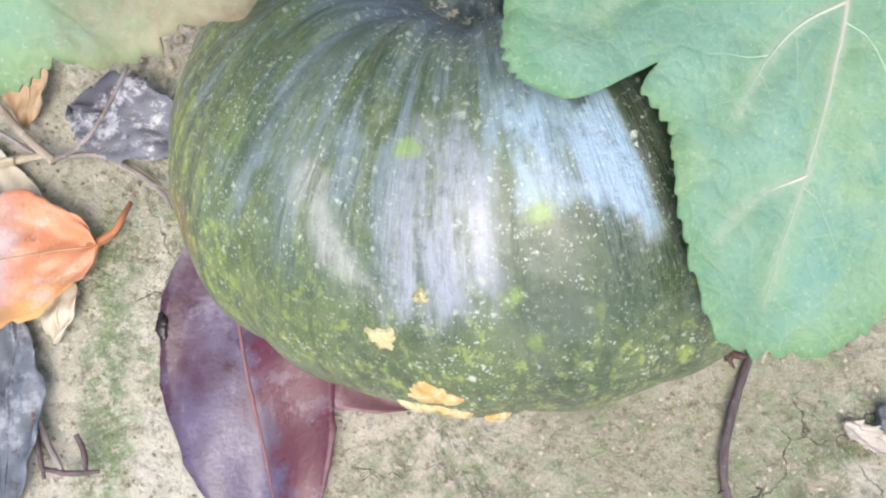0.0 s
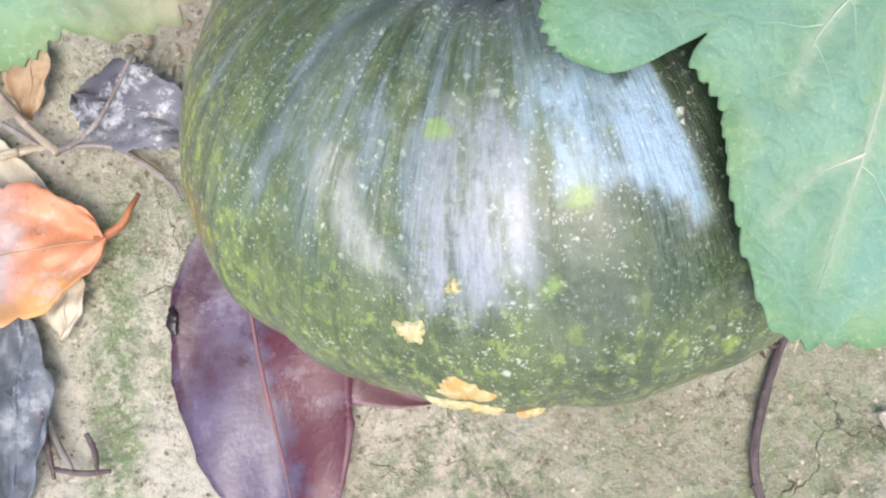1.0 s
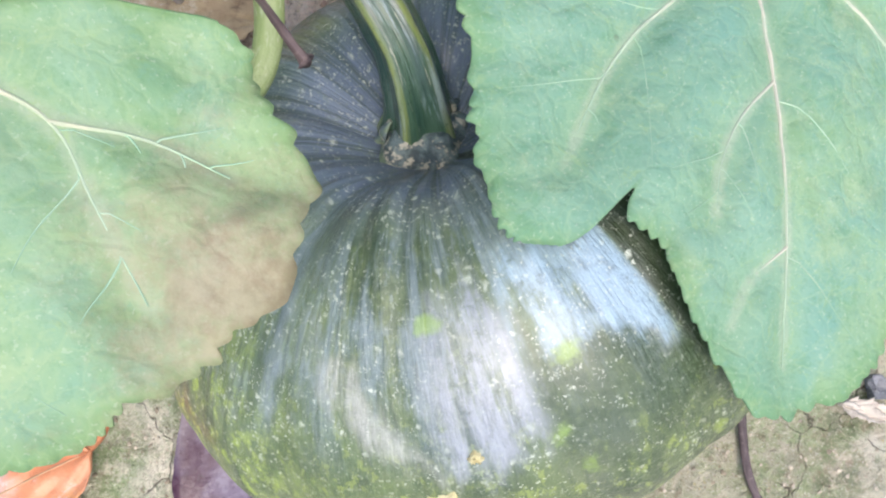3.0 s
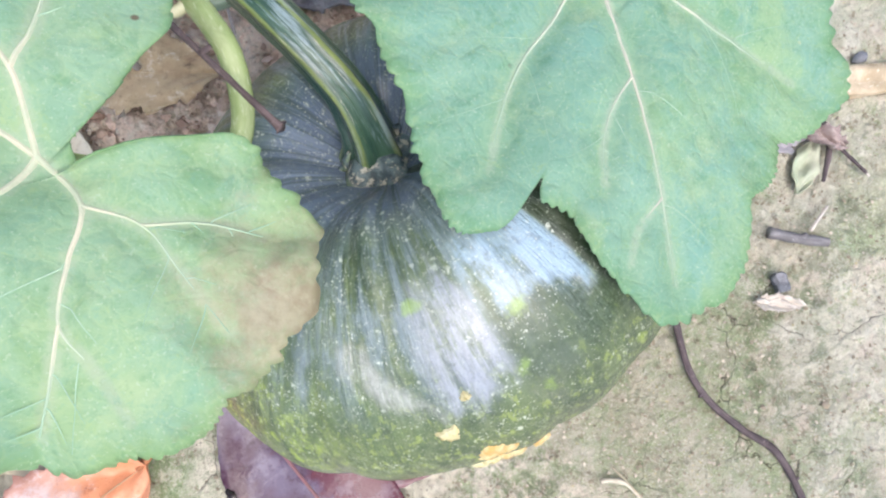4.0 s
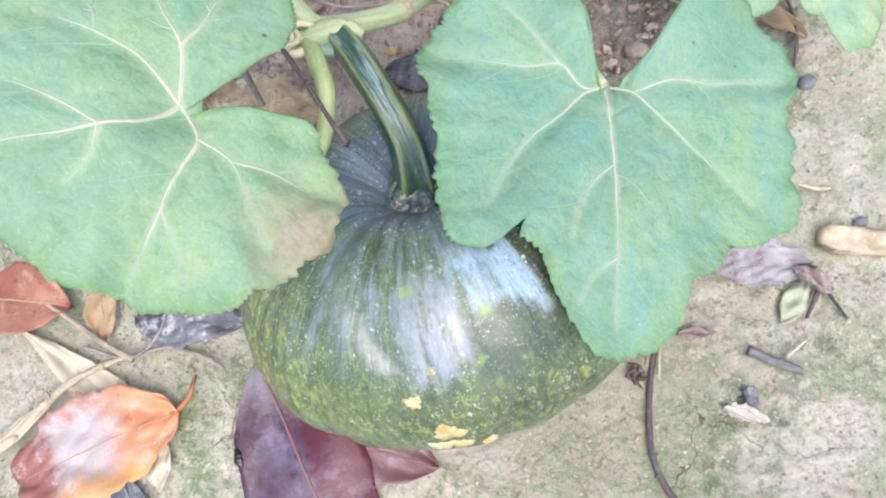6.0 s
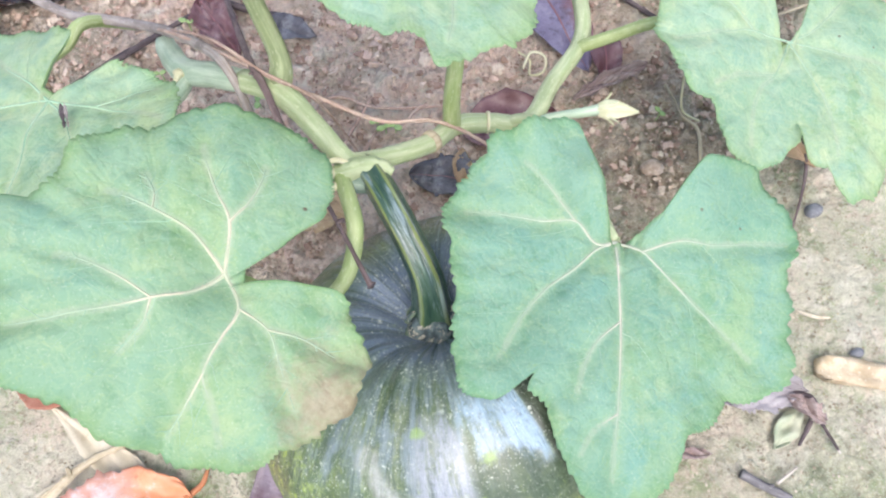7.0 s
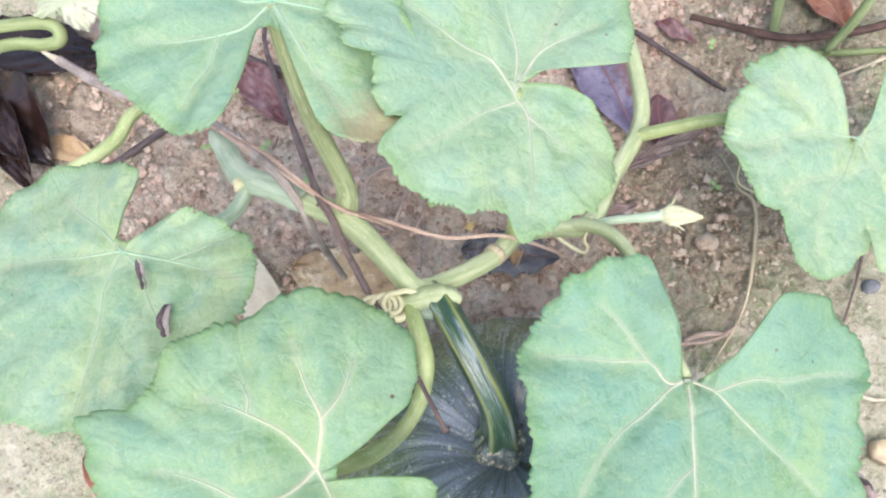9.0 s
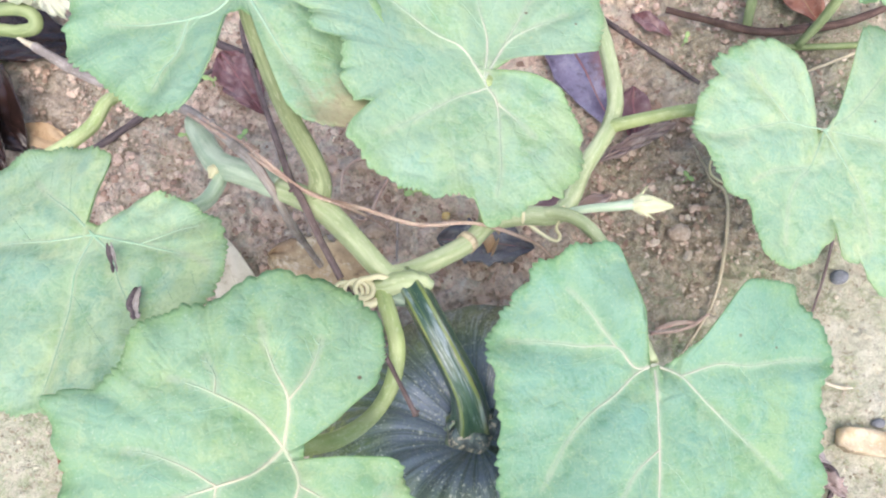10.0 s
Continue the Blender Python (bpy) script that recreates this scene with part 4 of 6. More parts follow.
        w = np.linspace(w0, w1, m) / 2
        base = len(vs)
        off, up = np.array((-1, -0.45, 0.45, 1)), np.array((-0.0002, 0.0008, 0.0008, -0.0002))
        p = (ln - c)[:, None, :] + nm[:, None, :] * (w[:, None] * off)[:, :, None]
        z = surface(p[..., 0], p[..., 1], 0.0) + up * np.minimum(1, w / 0.0006)[:, None]
        vs.extend(np.concatenate((p, z[..., None]), -1).reshape(-1, 3))
        far.extend(np.repeat(f0 + (1 - f0) * np.arange(m) / (m - 1), 4))
        for i in range(m - 1):
            for s in range(3):
                fs.append((base + i * 4 + s, base + i * 4 + s + 1, base + (i + 1) * 4 + s + 1, base + (i + 1) * 4 + s))

    def reach(p, way, most):
        """A side vein from p that stops short of the margin."""
        out = [p]
        for i in range(1, 13):
            q = p + way * most * i / 12 + np.array((-way[1], way[0])) * 0.05 * most * math.sin(2.2 * i / 12 + seed)
            d = q - c
            ang = math.degrees(math.atan2(d[1], d[0])) % 360
            if np.hypot(*d) > 0.93 * np.interp(ang, np.append(a, 360), np.append(r, r[0])):
                break
            out.append(q)
        return np.array(out)

    for li, ln in enumerate(lines):
        vs, fs, side_v, side_f, far, side_far = [], [], [], [], [], []
        branch = ln[0] @ ln[0] != lines[0][0] @ lines[0][0]
        ridge(ln, width * (0.62 if branch else 1.0), width * 0.16, vs, fs, far, 0.35 if branch else 0.0)
        m = len(ln)
        length = np.linalg.norm(np.diff(ln, axis=0), axis=1).sum()
        for s in range(1, 5):
            i = min(m - 2, int(m * (0.24 + 0.16 * s) * 0.95))
            tg = ln[i + 1] - ln[i]
            tg = tg / (np.linalg.norm(tg) + 1e-9)
            sgn = 1 if (s + li) % 2 else -1
            ang = radians(42) * sgn
            way = np.array((tg[0] * math.cos(ang) - tg[1] * math.sin(ang), tg[0] * math.sin(ang) + tg[1] * math.cos(ang)))
            ridge(reach(ln[i], way, length * (0.56 - 0.07 * s)), width * 0.24, width * 0.08, side_v, side_f, side_far, 0.10 * s)
        for ob, val in ((link("vein", vs, fs, vein_mat or VEIN, blade), far), (link("vein_branch", side_v, side_f, VEIN_SOFT, blade), side_far)):
            ob.data.attributes.new("along", "FLOAT", "POINT").data.foreach_set("value", np.array(val, dtype=np.float32))
    return blade


SCORCHED = blade_material("leaf_scorched", (0.27, 0.445, 0.285), (0.33, 0.505, 0.340), (0.44, 0.56, 0.33),
                          ((0.063, -0.064, 0.0), 0.036, (0.34, 0.235, 0.165), (0.49, 0.41, 0.29)))
LR_OUT = ((1.8, 118.8), (8.6, 124), (19.4, 124.1), (23.6, 120.6), (28.7, 121.1), (44, 92.3), (45.1, 84.1), (46.5, 47.5), (55.2, 33.6), (67.9, 25.3), (88.7, 23.5), (89.1, 33.9), (89.4, 48.1),
          (90.9, 59.5), (91.3, 76.8), (92, 100.3), (94.8, 103.7), (121.4, 112.6), (125.5, 112.3), (127.3, 109.1), (135.8, 112.3), (151.1, 112.5), (156.6, 107), (158.8, 100.5), (171.3, 102.3),
          (177.1, 100.4), (206.1, 117.4), (211.5, 108), (213.8, 99.5), (214.4, 90.7), (215.1, 77.7), (216.3, 83.7), (218.4, 87.3), (227.1, 89.7), (243.2, 116.3), (248.5, 129.7),
          (255.5, 132.5), (263.9, 125.4), (272.7, 114), (281.7, 95.6), (297.8, 96.6), (303.7, 92.9), (317.4, 115.7), (322.4, 120.1), (328.1, 118.4), (333.8, 112.5), (340.3, 109.7),
          (355.7, 110))
leaf("leaf", "broad downy green leaf with a torn notch, beside the pumpkin", (0.135, 0.15), (0.139, 0.176), 0.201, (-0.183, 0.056), LR_OUT,
     (((0.133, 0.150), (0.128, 0.126), (0.121, 0.100), (0.114, 0.075), (0.108, 0.055), (0.104, 0.040)), ((0.125, 0.172), (0.109, 0.162), (0.092, 0.154), (0.078, 0.144), (0.066, 0.132),
          (0.053, 0.116)), ((0.126, 0.176), (0.115, 0.190), (0.095, 0.194), (0.076, 0.199), (0.050, 0.204)), ((0.115, 0.190), (0.107, 0.206), (0.100, 0.219), (0.092, 0.229)), ((0.152, 0.166),
          (0.165, 0.147), (0.177, 0.132), (0.193, 0.113), (0.209, 0.094)), ((0.152, 0.166), (0.177, 0.169), (0.198, 0.165), (0.233, 0.164), (0.251, 0.161)), ((0.128, 0.126), (0.112, 0.117),
          (0.101, 0.105), (0.093, 0.090)), ((0.114, 0.075), (0.098, 0.068), (0.088, 0.057))),
     GREEN, droop=0.002, seed=1, wave=0.4, lifts=((0.139, 0.178, 0.014, -0.007), (0.048, 0.098, 0.040, 0.003), (0.130, 0.212, 0.022, 0.016), (0.186, 0.198, 0.025, 0.013), (0.048, 0.225, 0.030, -0.008), (0.100, 0.268, 0.040, 0.014), (0.218, 0.238, 0.040, 0.020), (0.090, 0.010, 0.055, -0.015), (0.215, 0.060, 0.050, -0.022)))
LL_OUT = ((13.6, 26.4), (15.8, 33.5), (22.6, 58.9), (23.6, 67.1), (31.2, 81.3), (34.8, 86.9), (39.7, 92), (48.4, 95.7), (60, 97.9), (64.5, 95.8), (77.6, 94), (82, 91.4), (86.5, 86.3), (90.5, 83.5),
          (95.4, 84.5), (97.4, 80.5), (122.1, 78.7), (134.5, 71.1), (141.3, 72.8), (145.5, 81.3), (150.4, 89.4), (156.3, 81), (164.4, 75.3), (178.1, 76.4), (183.9, 73.2), (205.1, 81.3),
          (209.7, 76.1), (216.9, 75.1), (219.8, 71.5), (226.5, 71.8), (234.6, 74.9), (239.5, 73.2), (252.5, 72.5), (256.2, 78), (278.6, 84.4), (285.6, 84.6), (292, 82.6), (299, 86.6),
          (304.3, 86.7), (314.7, 90.7), (331.2, 86.5), (341.3, 75.7), (349.3, 71.9), (353.4, 66.8), (354.3, 56.9), (356.1, 42.3), (356.5, 30.1), (356.8, 24.1))
leaf("leaf", "broad green leaf with a brown scorched margin, above the pumpkin", (-0.09, 0.157), (-0.074, 0.163), 0.304, (-0.38, 0.124), LL_OUT,
     (((-0.067, 0.184), (-0.071, 0.199), (-0.074, 0.214), (-0.075, 0.224)), ((-0.067, 0.184), (-0.057, 0.194), (-0.051, 0.205), (-0.049, 0.212)), ((-0.083, 0.180), (-0.098, 0.192),
          (-0.106, 0.197), (-0.116, 0.202)), ((-0.098, 0.192), (-0.097, 0.200), (-0.101, 0.210)), ((-0.087, 0.154), (-0.102, 0.151), (-0.117, 0.149), (-0.138, 0.147), (-0.160, 0.146)),
          ((-0.102, 0.151), (-0.113, 0.161), (-0.127, 0.170), (-0.137, 0.173)), ((-0.102, 0.151), (-0.107, 0.140), (-0.118, 0.130)), ((-0.069, 0.145), (-0.078, 0.131), (-0.087, 0.117),
          (-0.086, 0.103), (-0.086, 0.086)), ((-0.069, 0.145), (-0.058, 0.134), (-0.055, 0.118), (-0.052, 0.097)), ((-0.058, 0.134), (-0.044, 0.129), (-0.031, 0.119)), ((-0.087, 0.117),
          (-0.098, 0.104), (-0.108, 0.094))),
     SCORCHED, droop=0.03, seed=2, teeth=0.0020, vein_mat=VEIN_YELLOW, wave=0.6, lifts=((-0.074, 0.161, 0.016, -0.010), (-0.135, 0.070, 0.052, -0.025)))
L4_OUT = ((5.2, 88.9), (9.4, 82.9), (15.6, 77.9), (26.1, 69.8), (34.8, 61.4), (41.8, 51), (45.8, 39.9), (49, 34.4), (52.8, 28), (68.7, 25.9), (69.4, 33.3), (69.7, 44.5), (70.1, 52.6), (70.4, 64.9),
          (70.6, 70.8), (76.4, 74.8), (86.2, 82.7), (96.6, 88.2), (105.9, 93.6), (114.5, 99.5), (123.3, 102.1), (130.1, 107.4), (140.6, 102.9), (155.8, 91.8), (175.6, 81.3), (198, 77.1),
          (220.8, 80.6), (239.7, 87.1), (249.6, 87), (258.2, 85.8), (265.6, 85.4), (272.8, 83.8), (287.7, 82.7), (308.3, 79.1), (326.9, 88), (340.7, 95.7), (346.7, 95), (353, 93.9),
          (359.9, 91.7))
leaf("leaf", "mottled green leaf with yellowing patches and torn holes", (-0.192, 0.288), (-0.18, 0.305), 0.246, (0.12, -0.3), L4_OUT,
     (((-0.202, 0.306), (-0.228, 0.310), (-0.257, 0.314)), ((-0.193, 0.322), (-0.209, 0.338), (-0.222, 0.354)), ((-0.189, 0.283), (-0.193, 0.256), (-0.199, 0.231), (-0.204, 0.213)),
          ((-0.152, 0.293), (-0.135, 0.285), (-0.118, 0.276), (-0.107, 0.268)), ((-0.170, 0.291), (-0.163, 0.270), (-0.152, 0.247)), ((-0.152, 0.293), (-0.132, 0.297), (-0.115, 0.297))),
     GREEN_PALE, droop=0.006, seed=3, vein_mat=VEIN_SOFT, wave=0.6, width=0.0016)
L3_OUT = ((1.6, 39), (2.3, 63.1), (2.7, 69.3), (3, 80.2), (3.1, 94.6), (18.5, 110.4), (27, 122.4), (37.6, 130.6), (47.2, 128.9), (59.2, 115.1), (72.2, 95.5), (88.4, 91.2), (107, 83.4), (127.8, 77.7),
          (162, 74), (163.6, 68.2), (169, 63.2), (178.5, 62.6), (180.7, 51.5), (185.9, 49), (204.5, 59.1), (212.2, 58.6), (219.3, 50.2), (219.5, 61.3), (219.9, 68.7), (222.1, 73.4),
          (234.3, 78), (240.8, 77.8), (244.5, 80.2), (251.7, 81.3), (257.8, 83.9), (267.7, 82.7), (271.8, 82.9), (272.4, 89.3), (272.6, 97), (275.8, 99.3), (280.4, 99.4), (287.3, 96.3),
          (293.5, 97.5), (309.4, 97.7), (316, 94.3), (324.3, 88.6), (335.7, 74.2), (341, 66.3), (344.2, 54.1), (345.2, 40.8), (345.6, 31.1), (348, 28.4))
leaf("leaf", "broad green leaf with a notched margin over the vine", (0.037, 0.353), (0.059, 0.341), 0.290, (-0.4, 0.0), L3_OUT,
     (((0.060, 0.336), (0.063, 0.326), (0.061, 0.308), (0.057, 0.285), (0.052, 0.271)), ((0.063, 0.326), (0.072, 0.314), (0.080, 0.303)), ((0.060, 0.336), (0.042, 0.330), (0.018, 0.317),
          (-0.000, 0.307)), ((0.050, 0.360), (0.036, 0.367), (0.020, 0.379), (0.007, 0.390)), ((0.066, 0.368), (0.065, 0.386), (0.066, 0.409)), ((0.070, 0.357), (0.082, 0.369),
          (0.101, 0.378), (0.119, 0.385)), ((0.070, 0.357), (0.093, 0.388), (0.109, 0.413))),
     GREEN_SOFT, droop=0.002, seed=4, wave=0.6, lifts=((-0.025, 0.350, 0.045, 0.014),))
L5_OUT = ((18.3, 123.5), (34.3, 144), (44.9, 155.4), (51.6, 151.8), (54.5, 143), (57.5, 129.3), (57.8, 108.4), (58.1, 91.4), (58.5, 83.5), (59.2, 49.4), (67.6, 31.7), (82, 29.8), (82.4, 42.2),
          (82.4, 55.4), (87.3, 68.2), (90.6, 81.4), (93.9, 90.4), (102.2, 96.8), (112, 105.6), (120, 109.9), (129, 113), (133.6, 109.7), (134.8, 103), (148.7, 108.9), (162.6, 108.5),
          (168.6, 101.8), (176.6, 96.7), (185.2, 93.6), (190.3, 84.7), (195.9, 73.3), (202, 79.8), (210.5, 83.1), (219.6, 88.7), (228.1, 88), (236.9, 83.1), (245.9, 72.5), (251.2, 62.2),
          (258.8, 52.4), (262.7, 42.5), (263.1, 58.5), (263.4, 68.8), (269.2, 73.1), (278.7, 73.3), (279.1, 83.6), (285.2, 102.7), (295, 106.8), (328.5, 96.6), (356.3, 102.6))
leaf("leaf", "pale mottled green leaf with a deep notch", (0.315, 0.298), (0.327, 0.329), 0.140, (-0.33, 0.15), L5_OUT,
     (((0.294, 0.334), (0.273, 0.332), (0.248, 0.328), (0.226, 0.326)), ((0.305, 0.301), (0.289, 0.290), (0.276, 0.270), (0.267, 0.246)), ((0.294, 0.334), (0.279, 0.354), (0.270, 0.375)),
          ((0.336, 0.300), (0.342, 0.274), (0.338, 0.235)), ((0.358, 0.321), (0.384, 0.313), (0.411, 0.309)), ((0.353, 0.339), (0.389, 0.365), (0.419, 0.389)), ((0.305, 0.301),
          (0.274, 0.299), (0.248, 0.292))),
     GREEN_PALE, droop=0.008, seed=5, vein_mat=VEIN_SOFT, width=0.0013, wave=0.6)
YELLOWED = blade_material("leaf_yellowed", (0.29, 0.47, 0.32), (0.36, 0.53, 0.38), (0.49, 0.61, 0.39),
                          ((0.046, -0.090, 0.0), 0.026, (0.48, 0.45, 0.27), (0.42, 0.33, 0.22)))
L6_OUT = ((25.9, 59.8), (56.7, 58.8), (84.4, 61.9), (109, 66), (131.5, 74), (152.9, 79.4), (168.8, 83), (180.9, 83.8), (190, 86.2), (195.6, 91.3), (200.8, 92.8), (208.8, 91.4), (217.3, 90.8),
          (224.3, 91.9), (230.8, 94.2), (235.7, 94.1), (240.1, 90.5), (246.7, 87.4), (250.2, 81.6), (250.3, 76.9), (253.6, 58.2), (254, 52), (254.1, 68.1), (254.3, 43.6), (254.7, 37.6),
          (255, 29), (264.4, 22.7), (279.7, 25.9), (280, 37.1), (280.4, 49.2), (280.7, 59.2), (281.1, 69.6), (281.2, 81.8), (285.7, 94.5), (291.2, 100), (295.4, 103.4), (300.1, 101.2),
          (306.9, 103.8), (314.2, 90.2), (331, 77.3), (352.7, 67.1))
leaf("leaf", "green leaf with a yellowing brown-edged lobe", (-0.062, 0.405), (-0.06, 0.397), 0.328, (-0.05, -0.08), L6_OUT,
     (((-0.075, 0.383), (-0.090, 0.382), (-0.112, 0.382), (-0.130, 0.385)), ((-0.090, 0.382), (-0.095, 0.364), (-0.103, 0.353), (-0.109, 0.343)), ((-0.077, 0.402), (-0.092, 0.423),
          (-0.109, 0.445)), ((-0.059, 0.410), (-0.053, 0.435), (-0.048, 0.453)), ((-0.043, 0.390), (-0.027, 0.382), (-0.012, 0.371)), ((-0.052, 0.375), (-0.043, 0.352), (-0.032, 0.327))),
     YELLOWED, droop=0.002, seed=6, vein_mat=VEIN_SOFT, wave=0.6, lifts=((-0.010, 0.335, 0.045, -0.012),))
leaf("leaf", "small green leaf at the end of the vine", (0.385, 0.440), (0.385, 0.445), 0.200, (0.0, 0.0),
     ((0, 62), (30, 58), (60, 60), (80, 30), (90, 20), (100, 30), (120, 60), (150, 56), (180, 60), (210, 54), (240, 58), (270, 62), (300, 56), (330, 60)),
     (((0.370, 0.420), (0.355, 0.405)), ((0.390, 0.420), (0.392, 0.395)), ((0.410, 0.440), (0.432, 0.430)), ((0.365, 0.455), (0.345, 0.462))), GREEN_PALE, dome=0.004, droop=0.01, seed=7, vein_mat=VEIN_SOFT)

leaf("leaf", "small pale withered leaf beside the looped stem", (-0.290, 0.612), (-0.296, 0.600), 0.066, (0.1, 0.2),
     ((0, 34), (30, 30), (60, 36), (95, 32), (130, 34), (165, 28), (200, 30), (225, 14), (245, 10), (260, 16), (290, 30), (330, 34)),
     (((-0.288, 0.612), (-0.272, 0.622)), ((-0.298, 0.615), (-0.302, 0.632))), OLIVE, dome=0.004, droop=0.01, seed=8, vein_mat=VEIN_SOFT, width=0.0010)
# stems of the vine
rod("stem", [(-0.175, 0.470, 0.030), (-0.154, 0.435, 0.105), (-0.131, 0.385, 0.140), (-0.102, 0.359, 0.165), (-0.075, 0.334, 0.188)], (0.006, 0.0085, 0.0095, 0.009, 0.008), VINE_BLUE, vine, "bluish green downy vine stem", seg=18, ribs=5, rib=0.06, rough=0.02)
rod("stem", [(-0.078, 0.337, 0.187), (-0.052, 0.315, 0.199), (-0.034, 0.291, 0.193), (-0.017, 0.266, 0.185), (-0.006, 0.262, 0.182)], (0.0078, 0.0085, 0.0075, 0.0072, 0.0075), VINE, vine, "light green vine stem", seg=18, ribs=5, rib=0.05, rough=0.015)
rod("stem", [(-0.012, 0.263, 0.183), (0.001, 0.267, 0.176), (0.022, 0.276, 0.163), (0.043, 0.286, 0.152), (0.062, 0.301, 0.142), (0.088, 0.305, 0.130), (0.119, 0.305, 0.122), (0.147, 0.341, 0.110),
     (0.178, 0.376, 0.100), (0.190, 0.406, 0.098), (0.192, 0.461, 0.098), (0.200, 0.530, 0.060), (0.215, 0.590, 0.012)], (0.0078, 0.0068, 0.0068, 0.0075, 0.0072, 0.0068, 0.0068, 0.0062, 0.0062), VINE, vine, "light green vine stem", seg=18, ribs=5, rib=0.05, rough=0.015)
rod("node_ring", [(0.040, 0.2845, 0.1535), (0.044, 0.2875, 0.1515)], (0.0081, 0.0081), STRAW, vine, "tan ring round the stem", seg=18, sub=2)
rod("node_knuckle", [(-0.030, 0.259, 0.184), (-0.020, 0.257, 0.187), (-0.008, 0.258, 0.187), (0.004, 0.256, 0.185), (0.011, 0.252, 0.183)], (0.0030, 0.0062, 0.0076, 0.0074, 0.0044), VINE, vine, "swollen knuckle of the vine", seg=20, rough=0.12)
rod("petiole", [(-0.022, 0.256, 0.185), (-0.0185, 0.236, 0.191), (-0.017, 0.217, 0.192), (-0.022, 0.201, 0.180), (-0.031, 0.187, 0.174), (-0.044, 0.174, 0.186), (-0.058, 0.165, 0.230), (-0.071, 0.163, 0.276), (-0.074, 0.162, 0.290)], (0.0055, 0.0055, 0.0052, 0.0050, 0.0052, 0.0045), PETIOLE, vine, "curved yellow-green leaf stalk", seg=14, ribs=5, rib=0.05)
rod("petiole", [(-0.058, 0.318, 0.194), (-0.050, 0.325, 0.203), (-0.049, 0.338, 0.216), (-0.057, 0.360, 0.262), (-0.060, 0.384, 0.312), (-0.060, 0.396, 0.327)], (0.0088, 0.0082, 0.0066, 0.0058, 0.0054, 0.0044), OLIVE_STEM, vine, "olive leaf stalk", seg=14, ribs=5, rib=0.07)
rod("petiole", [(0.096, 0.303, 0.124), (0.112, 0.302, 0.132), (0.128, 0.291, 0.138), (0.138, 0.268, 0.146), (0.139, 0.225, 0.166), (0.139, 0.178, 0.192)], (0.0052, 0.0052, 0.0050, 0.0046, 0.0042), VINE, vine, "green leaf stalk", seg=14, ribs=5, rib=0.05)
rod("petiole", [(0.060, 0.300, 0.142), (0.060, 0.304, 0.170), (0.066, 0.320, 0.220), (0.062, 0.336, 0.266), (0.059, 0.341, 0.287)], (0.0068, 0.0058, 0.0050, 0.0046), PETIOLE, vine, "green leaf stalk", seg=14, ribs=5, rib=0.05)
rod("petiole", [(0.176, 0.375, 0.100), (0.205, 0.369, 0.120), (0.232, 0.360, 0.142), (0.270, 0.347, 0.140), (0.324, 0.328, 0.130)], (0.0055, 0.0050, 0.0048, 0.0042), PETIOLE, vine, "green leaf stalk", seg=14, ribs=5, rib=0.05)
rod("petiole", [(-0.126, 0.374, 0.150), (-0.129, 0.362, 0.152), (-0.140, 0.344, 0.163), (-0.160, 0.323, 0.203), (-0.179, 0.306, 0.240)], (0.0050, 0.0058, 0.0054, 0.0046), VINE_BLUE, vine, "bluish green leaf stalk", seg=14, ribs=5, rib=0.05)
rod("node_bract", [(-0.127, 0.378, 0.151), (-0.130, 0.372, 0.155), (-0.133, 0.366, 0.156)], (0.0020, 0.0040, 0.0014), TENDRIL, vine, "cream bract at the leaf stalk", seg=10, rough=0.2)
rod("petiole", [(-0.190, 0.520, 0.020), (-0.221, 0.478, 0.095), (-0.239, 0.453, 0.100), (-0.263, 0.437, 0.102), (-0.320, 0.425, 0.085), (-0.400, 0.430, 0.012)], (0.0045, 0.0055, 0.0058, 0.0055, 0.005), PETIOLE, vine, "green stalk over the soil", seg=14, ribs=5, rib=0.05)
rod("petiole", [(0.405, 0.530, 0.006), (0.398, 0.490, 0.080), (0.388, 0.452, 0.180), (0.385, 0.445, 0.199)], (0.005, 0.0045, 0.004), PETIOLE, vine, "", seg=12)
rod("stem", [(-0.480, 0.622, 0.020), (-0.400, 0.612, 0.050), (-0.356, 0.606, 0.060), (-0.318, 0.602, 0.061), (-0.304, 0.595, 0.058), (-0.305, 0.586, 0.053), (-0.322, 0.5865, 0.050), (-0.362, 0.594, 0.048), (-0.480, 0.600, 0.012)], (0.0056, 0.0058, 0.0060, 0.0062, 0.0058, 0.0060), DULL_STEM, vine, "light green vine stem", seg=16, ribs=5, rib=0.05)
rod("stem", [(0.372, 0.470, 0.003), (0.411, 0.461, 0.004), (0.480, 0.452, 0.004), (0.600, 0.446, 0.003)], (0.0022, 0.0032, 0.0034, 0.003), DULL_STEM, vine, "", seg=14)
rod("stem", [(0.361, 0.487, 0.004), (0.368, 0.512, 0.022), (0.376, 0.550, 0.060)], (0.0045, 0.005, 0.005), DULL_STEM, vine, "", seg=14)
rod("stem", [(0.405, 0.462, 0.006), (0.428, 0.478, 0.030), (0.455, 0.505, 0.060)], (0.004, 0.0048, 0.005), DULL_STEM, vine, "", seg=14)


